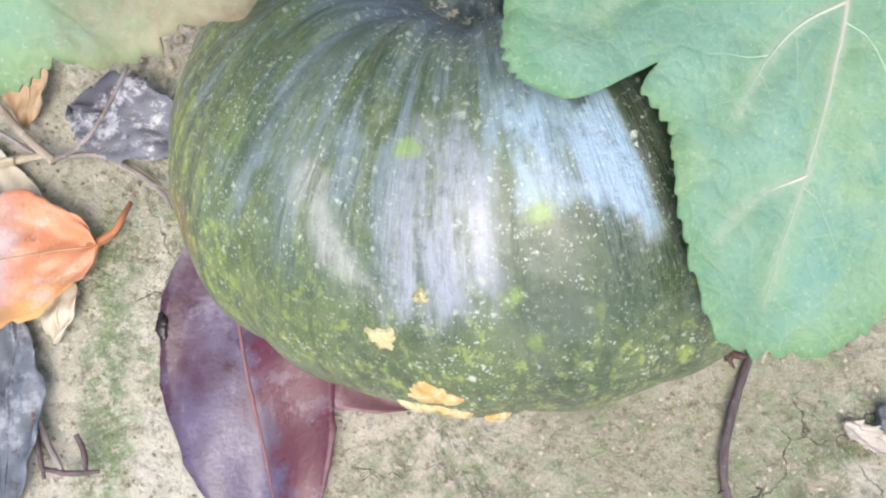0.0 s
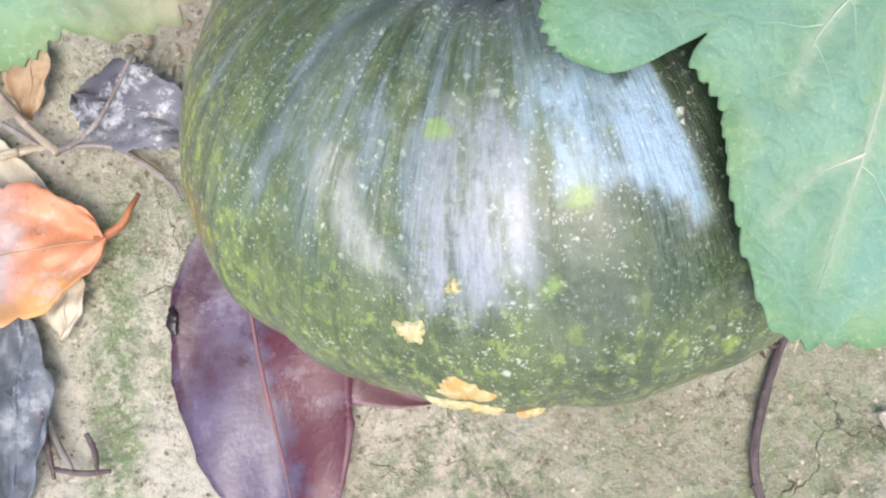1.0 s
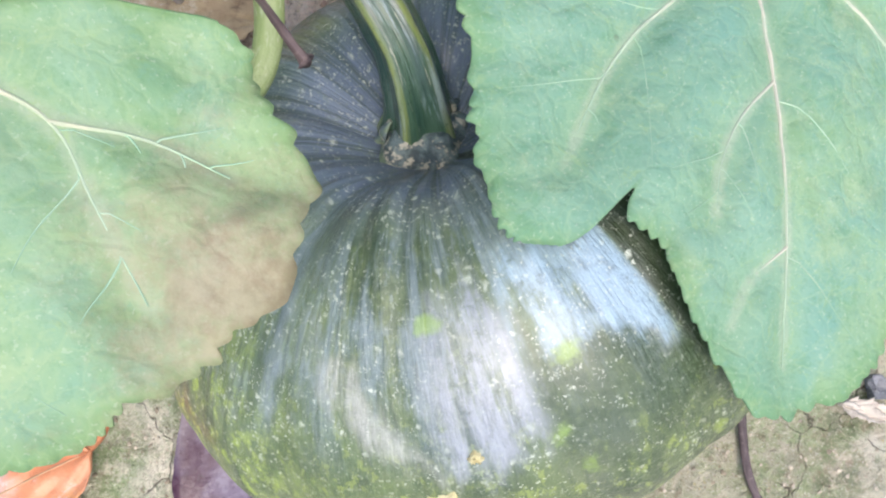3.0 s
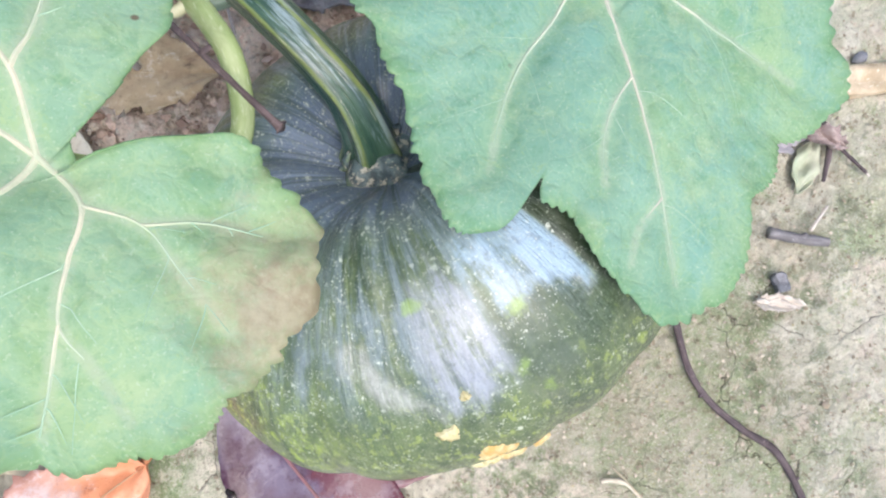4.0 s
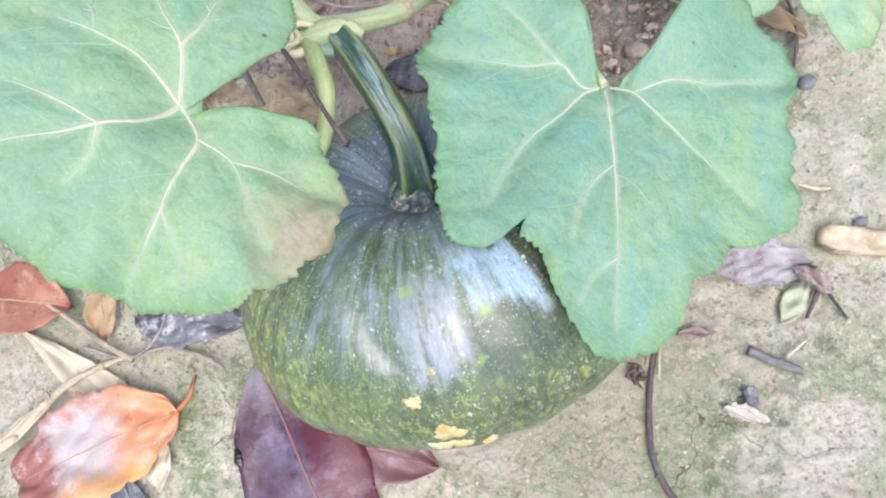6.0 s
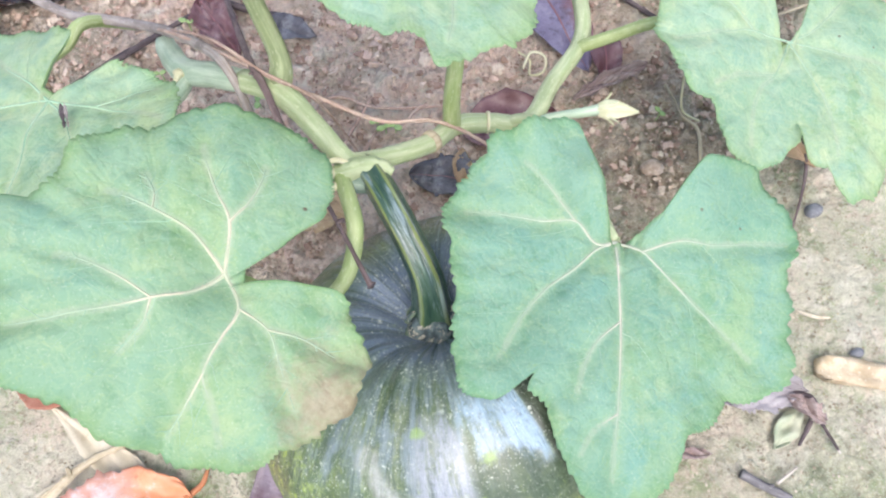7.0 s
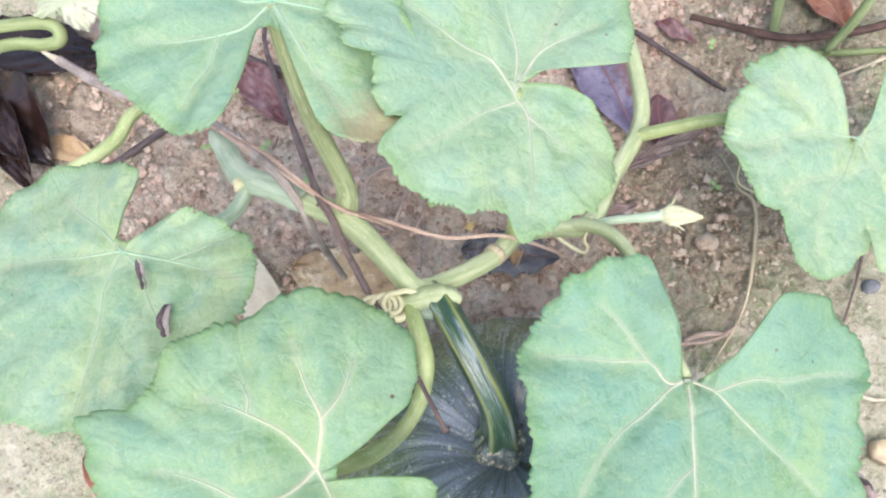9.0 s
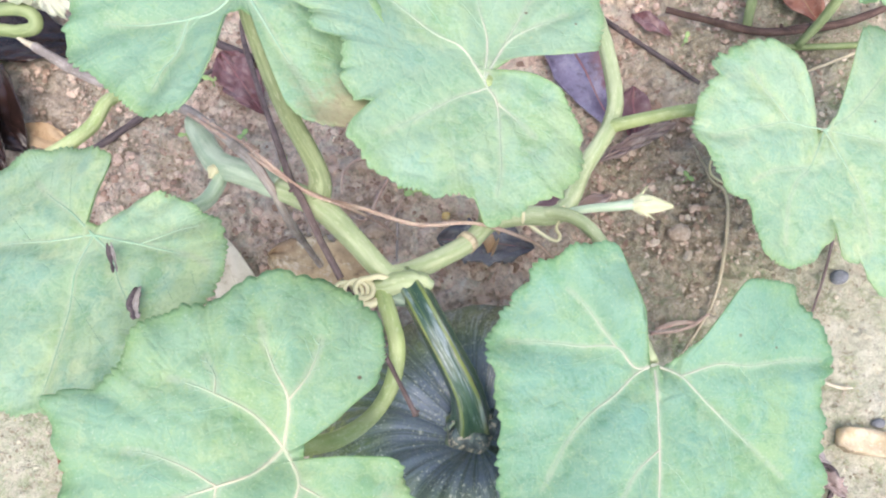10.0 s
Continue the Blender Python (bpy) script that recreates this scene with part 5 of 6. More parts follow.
# torn, browned places on the mottled leaf
for pts, r in (([(-0.168, 0.295, 0.257), (-0.166, 0.287, 0.259), (-0.163, 0.275, 0.263)], (0.0004, 0.0024, 0.0006)), ([(-0.149, 0.263, 0.268), (-0.151, 0.253, 0.271), (-0.149, 0.244, 0.274)], (0.0012, 0.0044, 0.0012))):
    rod("torn_spot", pts, tuple(0.8 * v for v in r), DARKWOOD, vine, "dark torn spot in the leaf", seg=8, sub=4, flat=0.15, rough=0.35)
    rod("torn_spot", [(x + 0.0022, y, z + 0.0002) for x, y, z in pts], tuple(0.5 * v for v in r), GREYSTALK, vine, "dry pale edge of the tear", seg=8, sub=4, flat=0.15, rough=0.35)


# flower bud
def build_bud():
    rod("flower_stalk", [(0.119, 0.304, 0.122), (0.140, 0.301, 0.131), (0.155, 0.298, 0.136), (0.169, 0.296, 0.140)], (0.0032, 0.0034, 0.0042), VINE_BLUE, vine, "bluish flower stalk", seg=12)
    bud = rod("flower_bud", [(0.167, 0.2965, 0.139), (0.173, 0.295, 0.1405), (0.181, 0.293, 0.141), (0.189, 0.291, 0.1405), (0.197, 0.2895, 0.1395)], (0.0035, 0.0068, 0.0062, 0.0038, 0.0010), BUD, vine, "closed cream flower bud", seg=20, ribs=5, rib=0.14, rough=0.03)
    for i in range(5):
        a = 2 * math.pi * i / 5 + 0.4
        dy, dz = 0.0070 * math.cos(a), 0.0070 * math.sin(a)
        rod("sepal", [(0.171, 0.2955 + dy * 0.7, 0.140 + dz * 0.7), (0.176, 0.2945 + dy * 1.2, 0.140 + dz * 1.2), (0.180, 0.2940 + dy * 1.9, 0.140 + dz * 1.8)], (0.0012, 0.0009, 0.0004), BUD, bud, "", seg=6, sub=3)


build_bud()

# tendrils
coil = [(-0.014, 0.260, 0.190), (-0.022, 0.263, 0.194)]
for i in range(40):
    a = 1.2 + i * 0.72
    coil.append((-0.030 - i * 0.00042 + 0.0066 * math.cos(a), 0.2565 + 0.0066 * math.sin(a), 0.193 + 0.0022 * math.sin(0.5 * a)))
rod("tendril", coil, (0.0020, 0.0015, 0.0014, 0.0012), TENDRIL, vine, "tightly coiled cream tendril", seg=8, sub=4)
rod("tendril", [(0.092, 0.300, 0.124), (0.100, 0.292, 0.120), (0.110, 0.284, 0.119), (0.114, 0.287, 0.121), (0.112, 0.292, 0.124), (0.116, 0.299, 0.127), (0.120, 0.306, 0.128), (0.118, 0.3125, 0.122)], (0.0018, 0.0013, 0.0012, 0.0014), TENDRIL, vine, "cream tendril curled round the stem", seg=8)
rod("tendril", [(0.086, 0.2985, 0.128), (0.087, 0.300, 0.137), (0.088, 0.306, 0.139), (0.089, 0.312, 0.134), (0.088, 0.313, 0.127)], (0.0014, 0.0013, 0.0012), TENDRIL, vine, "", seg=8)
rod("tendril", [(-0.022, 0.250, 0.186), (-0.030, 0.247, 0.188), (-0.034, 0.252, 0.186), (-0.030, 0.256, 0.184)], (0.003, 0.0028, 0.002, 0.001), TENDRIL, vine, "shrivelled cream bract", seg=8)
rod("tendril", [(0.262, 0.372, 0.150), (0.270, 0.366, 0.120), (0.277, 0.356, 0.050), (0.285, 0.350, 0.012), (0.292, 0.343, 0.006), (0.299, 0.336, 0.008)], (0.0012, 0.0011, 0.0012), TENDRIL, vine, "", seg=8)
rod("tendril", [(0.150, 0.420, 0.008), (0.160, 0.432, 0.014), (0.172, 0.425, 0.014), (0.168, 0.412, 0.010), (0.155, 0.412, 0.008), (0.158, 0.426, 0.010), (0.150, 0.440, 0.006)], (0.0014, 0.0012, 0.001), TENDRIL, vine, "", seg=8)


# ---- fallen leaves ----
def fallen_leaf(label, base, tip, width, mat, lift=0.004, cup=0.006, bend=0.004, group="fallen leaves", seed=0, fat=0.85, ragged=0.05, tip_cut=0.0, vein_mat=None, twist=0.0, stalk_to=None, crumple=0.0, rib=1.0):
    """A dry leaf on the soil: a cupped blade with a midrib, side veins and, if asked, its stalk."""
    top = thing("fallen_leaf", label, "leaf", group, (base[0], base[1], 0))
    rng = np.random.default_rng(seed)
    b, t = np.array(base, float), np.array(tip, float)
    way = t - b
    length = np.linalg.norm(way)
    way /= length
    side = np.array((-way[1], way[0]))
    nu, nv = 44, 20

    def spot(u, v):
        w = 0.5 * width * math.sin(math.pi * min(1, u * (1 - tip_cut) + 0.0) ** fat) ** 0.75
        p = b + way * length * u + side * w * v
        z = float(ground_height(p[0], p[1])) + lift + cup * v * v * (0.4 + 0.6 * math.sin(math.pi * u)) + bend * math.sin(math.pi * u) + twist * v * (u - 0.3)
        z += 0.0016 * math.sin(14 * u + 3 * v + seed) + 0.0012 * math.sin(6 * v + seed * 2 + 5 * u)
        if crumple:
            z += crumple * (abs(math.sin(9 * u + 4 * v + seed)) + 0.7 * abs(math.sin(13 * u - 7 * v + 2 * seed)) - 0.6)
        return p, z

    verts, faces = [], []
    for i in range(nu + 1):
        rag = 1 + ragged * (0.35 * rng.uniform(-1, 1) + 0.8 * math.sin(5.3 * i / nu * 3 + seed) * math.sin(11.7 * i / nu + 2 * seed))
        for j in range(nv + 1):
            v = -1 + 2 * j / nv
            p, z = spot(i / nu, v * (rag if abs(v) > 0.9 else 1))
            verts.append((p[0] - b[0], p[1] - b[1], z - 0.0007 * math.exp(-(v / 0.06) ** 2)))
    for i in range(nu):
        for j in range(nv):
            q = i * (nv + 1) + j
            faces.append((q, q + 1, q + nv + 2, q + nv + 1))
    blade = link("blade", verts, faces, mat, top)
    sol = blade.modifiers.new("thickness", "SOLIDIFY")
    sol.thickness, sol.offset = 0.0006, -1
    vm = vein_mat or mat

    def rib_line(pairs, r, name):
        pts = []
        for u, v in pairs:
            p, z = spot(u, v)
            pts.append((p[0] - b[0], p[1] - b[1], z + 0.0001))
        rod(name, pts, r, vm, top, "", seg=6, sub=4)
    rib_line([(0.01 + 0.95 * k / 14, 0) for k in range(15)], tuple(rib * r for r in (0.0013, 0.0011, 0.0009, 0.0004)), "midrib")
    if stalk_to:
        z0, (dx, dy) = spot(0.0, 0)[1], stalk_to
        rod("leaf_stalk", [(way[0] * 0.006, way[1] * 0.006, z0), (dx * 0.35 + dy * 0.10, dy * 0.35 - dx * 0.10, z0 + 0.002), (dx * 0.7 + dy * 0.08, dy * 0.7 - dx * 0.08, z0 + 0.003), (dx, dy, z0)], (0.0030, 0.0024, 0.0018, 0.0012), RUSTSTALK, top, "orange-brown leaf stalk", seg=8)
    return top


PINKVEIN = vein_material("vein_pink", (0.32, 0.15, 0.16))
TANVEIN = vein_material("vein_tan", (0.50, 0.30, 0.18))
fallen_leaf("glossy purple-brown fallen leaf lying under the pumpkin", (-0.124, 0.112), (-0.078, -0.090), 0.092, PURPLE, 0.003, 0.003, 0.004, seed=1, vein_mat=PINKVEIN, fat=0.95)
fallen_leaf("maroon fallen leaf tucked under the pumpkin", (-0.092, 0.046), (-0.006, 0.000), 0.050, MAROON, 0.002, 0.002, 0.002, seed=2, vein_mat=PINKVEIN)
fallen_leaf("curled orange fallen leaf with greyish patches", (-0.188, 0.087), (-0.314, 0.064), 0.076, ORANGE, 0.006, 0.007, 0.007, stalk_to=(0.016, 0.024), seed=3, vein_mat=TANVEIN, ragged=0.16, tip_cut=0.10, fat=0.72, crumple=0.0026, rib=0.5)
fallen_leaf("rust-brown dry fallen leaf on clay", (-0.325, 0.211), (-0.260, 0.190), 0.058, RUST, 0.006, 0.008, 0.010, seed=4, vein_mat=TANVEIN)
fallen_leaf("bleached cream fallen leaf on clay", (-0.304, 0.182), (-0.214, 0.084), 0.030, CREAM, 0.003, 0.0015, 0.003, seed=5, fat=1.25, tip_cut=0.20, ragged=0.08, rib=0.6)
fallen_leaf("small bleached leaf beside the orange leaf", (-0.206, 0.070), (-0.211, 0.033), 0.022, CREAM, 0.004, 0.002, 0.002, seed=6)
fallen_leaf("crumpled ash-grey fallen leaf", (-0.212, 0.168), (-0.128, 0.143), 0.046, ASHEN, 0.004, 0.006, 0.006, seed=7, ragged=0.25, twist=0.006, crumple=0.0022, rib=0.5)
fallen_leaf("greyish brittle fallen leaf", (-0.236, 0.050), (-0.228, -0.062), 0.040, BLUEGREY, 0.004, 0.004, 0.004, seed=8, ragged=0.2, crumple=0.002)
fallen_leaf("brittle grey fallen leaf on clay", (0.236, 0.098), (0.318, 0.080), 0.038, GREYLEAF, 0.004, 0.005, 0.005, seed=10, ragged=0.4, twist=0.004, crumple=0.0024, rib=0.6)
fallen_leaf("dark curled leaf scrap beside the faded leaf", (0.300, 0.080), (0.323, 0.052), 0.015, DULLLEAF, 0.005, 0.006, 0.005, seed=35, ragged=0.4, crumple=0.003)
fallen_leaf("dry pinkish leaf scrap on clay", (0.196, 0.052), (0.226, 0.046), 0.010, DULLLEAF, 0.004, 0.003, 0.003, seed=36, ragged=0.2)
fallen_leaf("faded green fallen leaf on clay", (0.310, 0.068), (0.278, 0.041), 0.020, OLIVE, 0.002, 0.001, 0.001, seed=11, ragged=0.14, fat=0.9, rib=0.4)
fallen_leaf("small whitish leaf scrap", (0.213, -0.009), (0.242, -0.027), 0.0125, WHITELEAF, 0.002, 0.003, 0.002, seed=12, ragged=0.45, crumple=0.0012, rib=0.4)
fallen_leaf("purple fallen leaf under the vine", (0.178, 0.545), (0.212, 0.408), 0.062, LILAC, 0.005, 0.006, 0.005, seed=13, vein_mat=PINKVEIN)
fallen_leaf("dark red fallen leaf under the vine", (0.238, 0.450), (0.226, 0.388), 0.030, MAROON, 0.004, 0.005, 0.003, seed=14, vein_mat=PINKVEIN)
fallen_leaf("dark red fallen leaf under the vine", (0.082, 0.366), (0.172, 0.372), 0.058, MAROON, 0.004, 0.006, 0.005, seed=15, vein_mat=PINKVEIN)
fallen_leaf("rust-red leaf scrap under the vine", (0.152, 0.334), (0.192, 0.346), 0.016, DULLLEAF, 0.004, 0.004, 0.003, seed=16)
fallen_leaf("slate-purple fallen leaf on brown soil", (0.026, 0.334), (0.112, 0.310), 0.044, SLATE, 0.003, 0.004, 0.004, seed=17, vein_mat=PINKVEIN, ragged=0.3, crumple=0.0025, rib=0.5)
fallen_leaf("small tan pointed leaf on soil", (0.078, 0.350), (0.071, 0.308), 0.018, TAN, 0.008, 0.002, 0.002, seed=18)
fallen_leaf("dark red fallen leaf on crumbly soil", (-0.150, 0.558), (-0.116, 0.486), 0.040, MAROON, 0.004, 0.006, 0.004, seed=19, vein_mat=PINKVEIN, ragged=0.2, crumple=0.003)
fallen_leaf("slate-grey leaf scrap on soil", (-0.092, 0.520), (-0.040, 0.496), 0.030, SLATE, 0.004, 0.004, 0.004, seed=20, ragged=0.12)
fallen_leaf("wet black folded dead leaf", (-0.400, 0.585), (-0.336, 0.480), 0.070, BLACKLEAF, 0.010, 0.022, 0.010, seed=21, ragged=0.1, crumple=0.0018)
fallen_leaf("wet black folded dead leaf", (-0.385, 0.560), (-0.352, 0.455), 0.036, BLACKLEAF, 0.016, 0.016, 0.010, seed=22, ragged=0.1, crumple=0.0018)
# added dark leaf, stands in for dark soil and shade under the loop
fallen_leaf("dark brown leaf added for the dark, shaded soil under the looped stem", (-0.420, 0.642), (-0.276, 0.582), 0.062, BLACKLEAF, 0.004, 0.006, 0.004, seed=33, ragged=0.15, crumple=0.002)
fallen_leaf("tan dry leaf beside dead leaves", (-0.352, 0.512), (-0.298, 0.486), 0.026, TAN, 0.004, 0.004, 0.004, seed=23)
fallen_leaf("dry tan leaf beside the vine", (0.345, 0.328), (0.392, 0.274), 0.024, TAN, 0.004, 0.003, 0.003, seed=24)
fallen_leaf("rust-red fallen leaf beside a twig", (0.400, 0.545), (0.440, 0.482), 0.040, RUST, 0.005, 0.006, 0.005, seed=25, vein_mat=TANVEIN)
fallen_leaf("dull curled dead leaf on brown soil under a stalk", (0.190, 0.380), (0.266, 0.402), 0.015, DULLLEAF, 0.006, 0.004, 0.005, seed=31, ragged=0.35, twist=0.008, crumple=0.003)
fallen_leaf("small maroon pointed leaf on soil", (0.256, 0.526), (0.288, 0.496), 0.018, MAROON, 0.003, 0.003, 0.002, seed=26)
fallen_leaf("bleached leaf scrap under the leaves", (-0.176, 0.378), (-0.132, 0.226), 0.038, CREAM, 0.009, 0.002, 0.002, seed=27, ragged=0.03, rib=0.6)
fallen_leaf("brown bark-like leaf scrap", (-0.236, 0.202), (-0.239, 0.156), 0.026, TAN, 0.004, 0.004, 0.003, seed=28, ragged=0.1)
fallen_leaf("brown dry leaf on dark soil", (-0.128, 0.346), (-0.034, 0.298), 0.060, GRITTY, 0.005, 0.004, 0.005, seed=29, ragged=0.3, crumple=0.002, rib=0.5)


# dark blob laid on the uncut blade in place of a hole
blob = thing("hole_blob", "dark blob for the hole at the edge of the purple leaf", "leaf hole", at=(-0.1482, 0.0416, 0.0))
rod("rim", [(-0.0014, 0.0075, 0.0105), (0.0000, 0.0030, 0.0112), (-0.0003, -0.0020, 0.0112), (0.0016, -0.0075, 0.0105)], (0.0012, 0.0026, 0.0030, 0.0012), BLACKLEAF, blob, "", seg=12, flat=0.3, rough=0.12)


# ---- twigs, roots and stalks ----
def twig(name, label, pts, radii, mat, category="twig", lift=None, knots=0, **how):
    how.setdefault("seg", 9)
    how.setdefault("rough", 0.08)
    pts = on_ground(pts, lift) if lift is not None else pts
    top = thing(name, label, category, "twigs and stalks on the soil", pts[0])
    base = np.array(pts[0], float)
    rod("shaft", [tuple(np.array(p, float) - base) for p in pts], radii, mat, top, "", **how)
    line = smooth_line(pts, 6)
    for k in range(knots):
        i = int(len(line) * (k + 0.7) / (knots + 0.4))
        p = line[min(i, len(line) - 1)] - base
        r = max(radii) * 0.7
        a = 1.7 * k
        rod("bud_scar", [tuple(p), tuple(p + np.array((math.cos(a), math.sin(a), 0.5)) * r * 2.2)], (r, r * 0.5), mat, top, "", seg=7, sub=3, rough=0.1)
    return top


twig("twig", "dark curved twig on pale clay", [(0.192, 0.072), (0.180, 0.053), (0.165, 0.022), (0.155, -0.005), (0.149, -0.032), (0.152, -0.055), (0.162, -0.079), (0.173, -0.099), (0.174, -0.128), (0.168, -0.170)],
     (0.0016, 0.0024, 0.0022, 0.0026, 0.0022), DARKWOOD, lift=0.002, knots=5)
twig("twig", "thin brown straw under the leaf", [(0.176, 0.056), (0.166, 0.035)], (0.0010, 0.0008), REDROOT, lift=0.004)
twig("twig", "short grey broken twig", [(0.246, 0.027), (0.262, 0.014), (0.279, 0.002)], (0.0040, 0.0038, 0.0034), GREYTWIG, lift=0.003, knots=1)
twig("straw", "white dry straw sliver", [(0.271, 0.015), (0.290, 0.024)], (0.0014, 0.0011), WHITELEAF, "straw", lift=0.006)
twig("straw", "curved white straw sliver", [(0.061, -0.060), (0.068, -0.063), (0.076, -0.071), (0.080, -0.089)], (0.0016, 0.0016, 0.0010), CREAM, "straw", lift=0.002)
twig("straw", "thin dry straw on clay", [(0.072, -0.056), (0.077, -0.072), (0.081, -0.088)], (0.0007, 0.0007), STRAW, "straw", lift=0.003)
twig("twig", "curled dry brown stalk on clay", [(0.288, 0.070), (0.298, 0.078), (0.311, 0.080), (0.321, 0.073), (0.321, 0.056), (0.327, 0.031)], (0.0016, 0.0022, 0.0022, 0.0024, 0.0016, 0.0010), DARKWOOD, lift=0.006, knots=2)
twig("twig", "dark curled end of a dry stalk", [(0.320, 0.071), (0.314, 0.058), (0.303, 0.046), (0.297, 0.040)], (0.0026, 0.0020, 0.0012), DARKWOOD, lift=0.006)
twig("straw", "whitish tip of a dry stalk", [(0.325, 0.040), (0.328, 0.028)], (0.0012, 0.0010), WHITELEAF, "straw", lift=0.005)
twig("straw", "thin tan straw under the leaf", [(0.184, 0.058), (0.177, 0.040), (0.171, 0.022)], (0.0011, 0.0011, 0.0008), STRAW, "straw", lift=0.007)
tuft = thing("dead_tuft", "reddish brown tuft of dry fibres beside the pumpkin", "dry tuft", at=(0.156, 0.030, 0.0))
for k in range(11):
    a = 0.55 * k + 0.4
    d = 0.006 + 0.0012 * ((k * 7) % 5)
    rod("fibre", [(0.004 * math.sin(2.1 * k), 0.004 * math.cos(3.3 * k), 0.003), (0.6 * d * math.cos(a), 0.6 * d * math.sin(a), 0.007), (d * math.cos(a + 0.5), d * math.sin(a + 0.5), 0.004)], (0.0014, 0.0017, 0.0006), RUSSETWOOD if k % 5 else BROWNWOOD, tuft, "", seg=6, sub=4, rough=0.2)
twig("twig", "dark straight twig on the soil", [(0.225, 0.530), (0.262, 0.486), (0.302, 0.441)], (0.0028, 0.0026, 0.0022), DARKWOOD, lift=0.004, knots=2)
twig("twig", "long dark brown bent twig", [(0.285, 0.518), (0.325, 0.497), (0.369, 0.478), (0.412, 0.475), (0.467, 0.476), (0.560, 0.500)], (0.0030, 0.0038, 0.0042, 0.0040, 0.0036), RUSSETWOOD, lift=0.016, knots=3)
twig("twig", "dark stick half under a leaf", [(-0.200, 0.606), (-0.150, 0.568), (-0.114, 0.546), (-0.051, 0.517)], (0.0040, 0.0044, 0.0036), DARKWOOD, lift=0.004, knots=2)
twig("twig", "dark stick on the soil", [(-0.290, 0.472), (-0.246, 0.496), (-0.206, 0.516), (-0.142, 0.551)], (0.0036, 0.0036, 0.0026), DARKWOOD, lift=0.004, knots=1)
twig("dead_vine", "thin maroon dead vine hanging over the stem", [(-0.122, 0.600, 0.010), (-0.116, 0.540, 0.060), (-0.097, 0.455, 0.125), (-0.079, 0.379, 0.172), (-0.067, 0.332, 0.2085), (-0.061, 0.316, 0.2095), (-0.054, 0.290, 0.200), (-0.0465, 0.267, 0.190)], (0.0022, 0.0024, 0.0026, 0.0024), BROWNWOOD, "dead vine", knots=4)
twig("dead_stalk", "long grey dry stalk over the vine", [(-0.309, 0.569, 0.048), (-0.298, 0.559, 0.049), (-0.258, 0.524, 0.054), (-0.205, 0.482, 0.088), (-0.153, 0.439, 0.122), (-0.104, 0.373, 0.180), (-0.084, 0.338, 0.196), (-0.080, 0.322, 0.150), (-0.084, 0.330, 0.060), (-0.082, 0.326, 0.002)],
     (0.0044, 0.0046, 0.0040, 0.0036, 0.0030, 0.0026), GREYSTALK, "stalk", knots=3)
twig("straw", "pale broken straw end on the soil", [(-0.345, 0.603, 0.045), (-0.330, 0.588, 0.046), (-0.319, 0.577, 0.047), (-0.307, 0.567, 0.048)], (0.0006, 0.0010, 0.0024, 0.0042), CREAM, "straw")
twig("dead_root", "thin reddish dry root over the vine", [(-0.190, 0.480, 0.070), (-0.150, 0.432, 0.130), (-0.095, 0.363, 0.190), (-0.056, 0.321, 0.211), (-0.026, 0.314, 0.184), (0.010, 0.301, 0.166), (0.049, 0.297, 0.160), (0.089, 0.288, 0.122), (0.108, 0.284, 0.084), (0.130, 0.278, 0.010)],
     (0.0014, 0.0014, 0.0015, 0.0014, 0.0011), REDROOT, "root")
twig("dead_root", "fine dry root on the soil", [(-0.160, 0.450, 0.110), (-0.100, 0.374, 0.190), (-0.060, 0.324, 0.213), (-0.030, 0.312, 0.186), (-0.016, 0.330, 0.080), (-0.010, 0.340, 0.004)], (0.0012, 0.0010, 0.0009), REDROOT, "root")
for pts in ([(-0.054, 0.390), (-0.047, 0.414), (-0.026, 0.421), (0.000, 0.405), (0.030, 0.398), (0.072, 0.394)], [(-0.048, 0.368), (-0.036, 0.362), (-0.020, 0.382), (-0.004, 0.404), (0.004, 0.416)], [(0.027, 0.377), (0.040, 0.392), (0.054, 0.400)], [(-0.036, 0.372), (-0.020, 0.352), (0.004, 0.380)]):
    twig("dead_root", "fine looping dry root on crumbly soil", pts, (0.0014, 0.0016, 0.0011), REDROOT, "root", lift=0.012)
twig("straw", "thin dull straw on crumbly soil", [(-0.005, 0.372), (-0.009, 0.345), (-0.014, 0.318)], (0.0011, 0.0012, 0.0010), GREYSTALK, "straw", lift=0.009)
twig("twig", "reddish sliver of wood on the soil", [(0.201, 0.216), (0.220, 0.219), (0.240, 0.216)], (0.0024, 0.0026, 0.0016), REDROOT, lift=0.006, flat=0.6)
twig("straw", "short whitish sliver on pale clay", [(0.333, 0.148), (0.346, 0.140), (0.358, 0.137)], (0.0012, 0.0019, 0.0011), CREAM, "straw", lift=0.003)
twig("twig", "thin dark twig resting across the pumpkin", [(-0.046, 0.266, 0.188), (-0.037, 0.246, 0.200), (-0.027, 0.217, 0.203), (-0.014, 0.177, 0.207), (-0.012, 0.172, 0.207)], (0.0013, 0.0014, 0.0015, 0.0015, 0.0030), BROWNWOOD, knots=1)
twig("dead_stalk", "thin bent dry stalk on the soil", [(0.279, 0.380), (0.284, 0.357), (0.286, 0.343), (0.296, 0.327), (0.287, 0.291), (0.260, 0.234), (0.213, 0.186)], (0.0012, 0.0014, 0.0016, 0.0016, 0.0011), STRAW, "stalk", lift=0.006)
twig("dead_stalk", "thin brown dry stalk on the soil", [(0.392, 0.340), (0.387, 0.288), (0.371, 0.250), (0.344, 0.208)], (0.0014, 0.0016, 0.0010), BROWNWOOD, "stalk", lift=0.005)
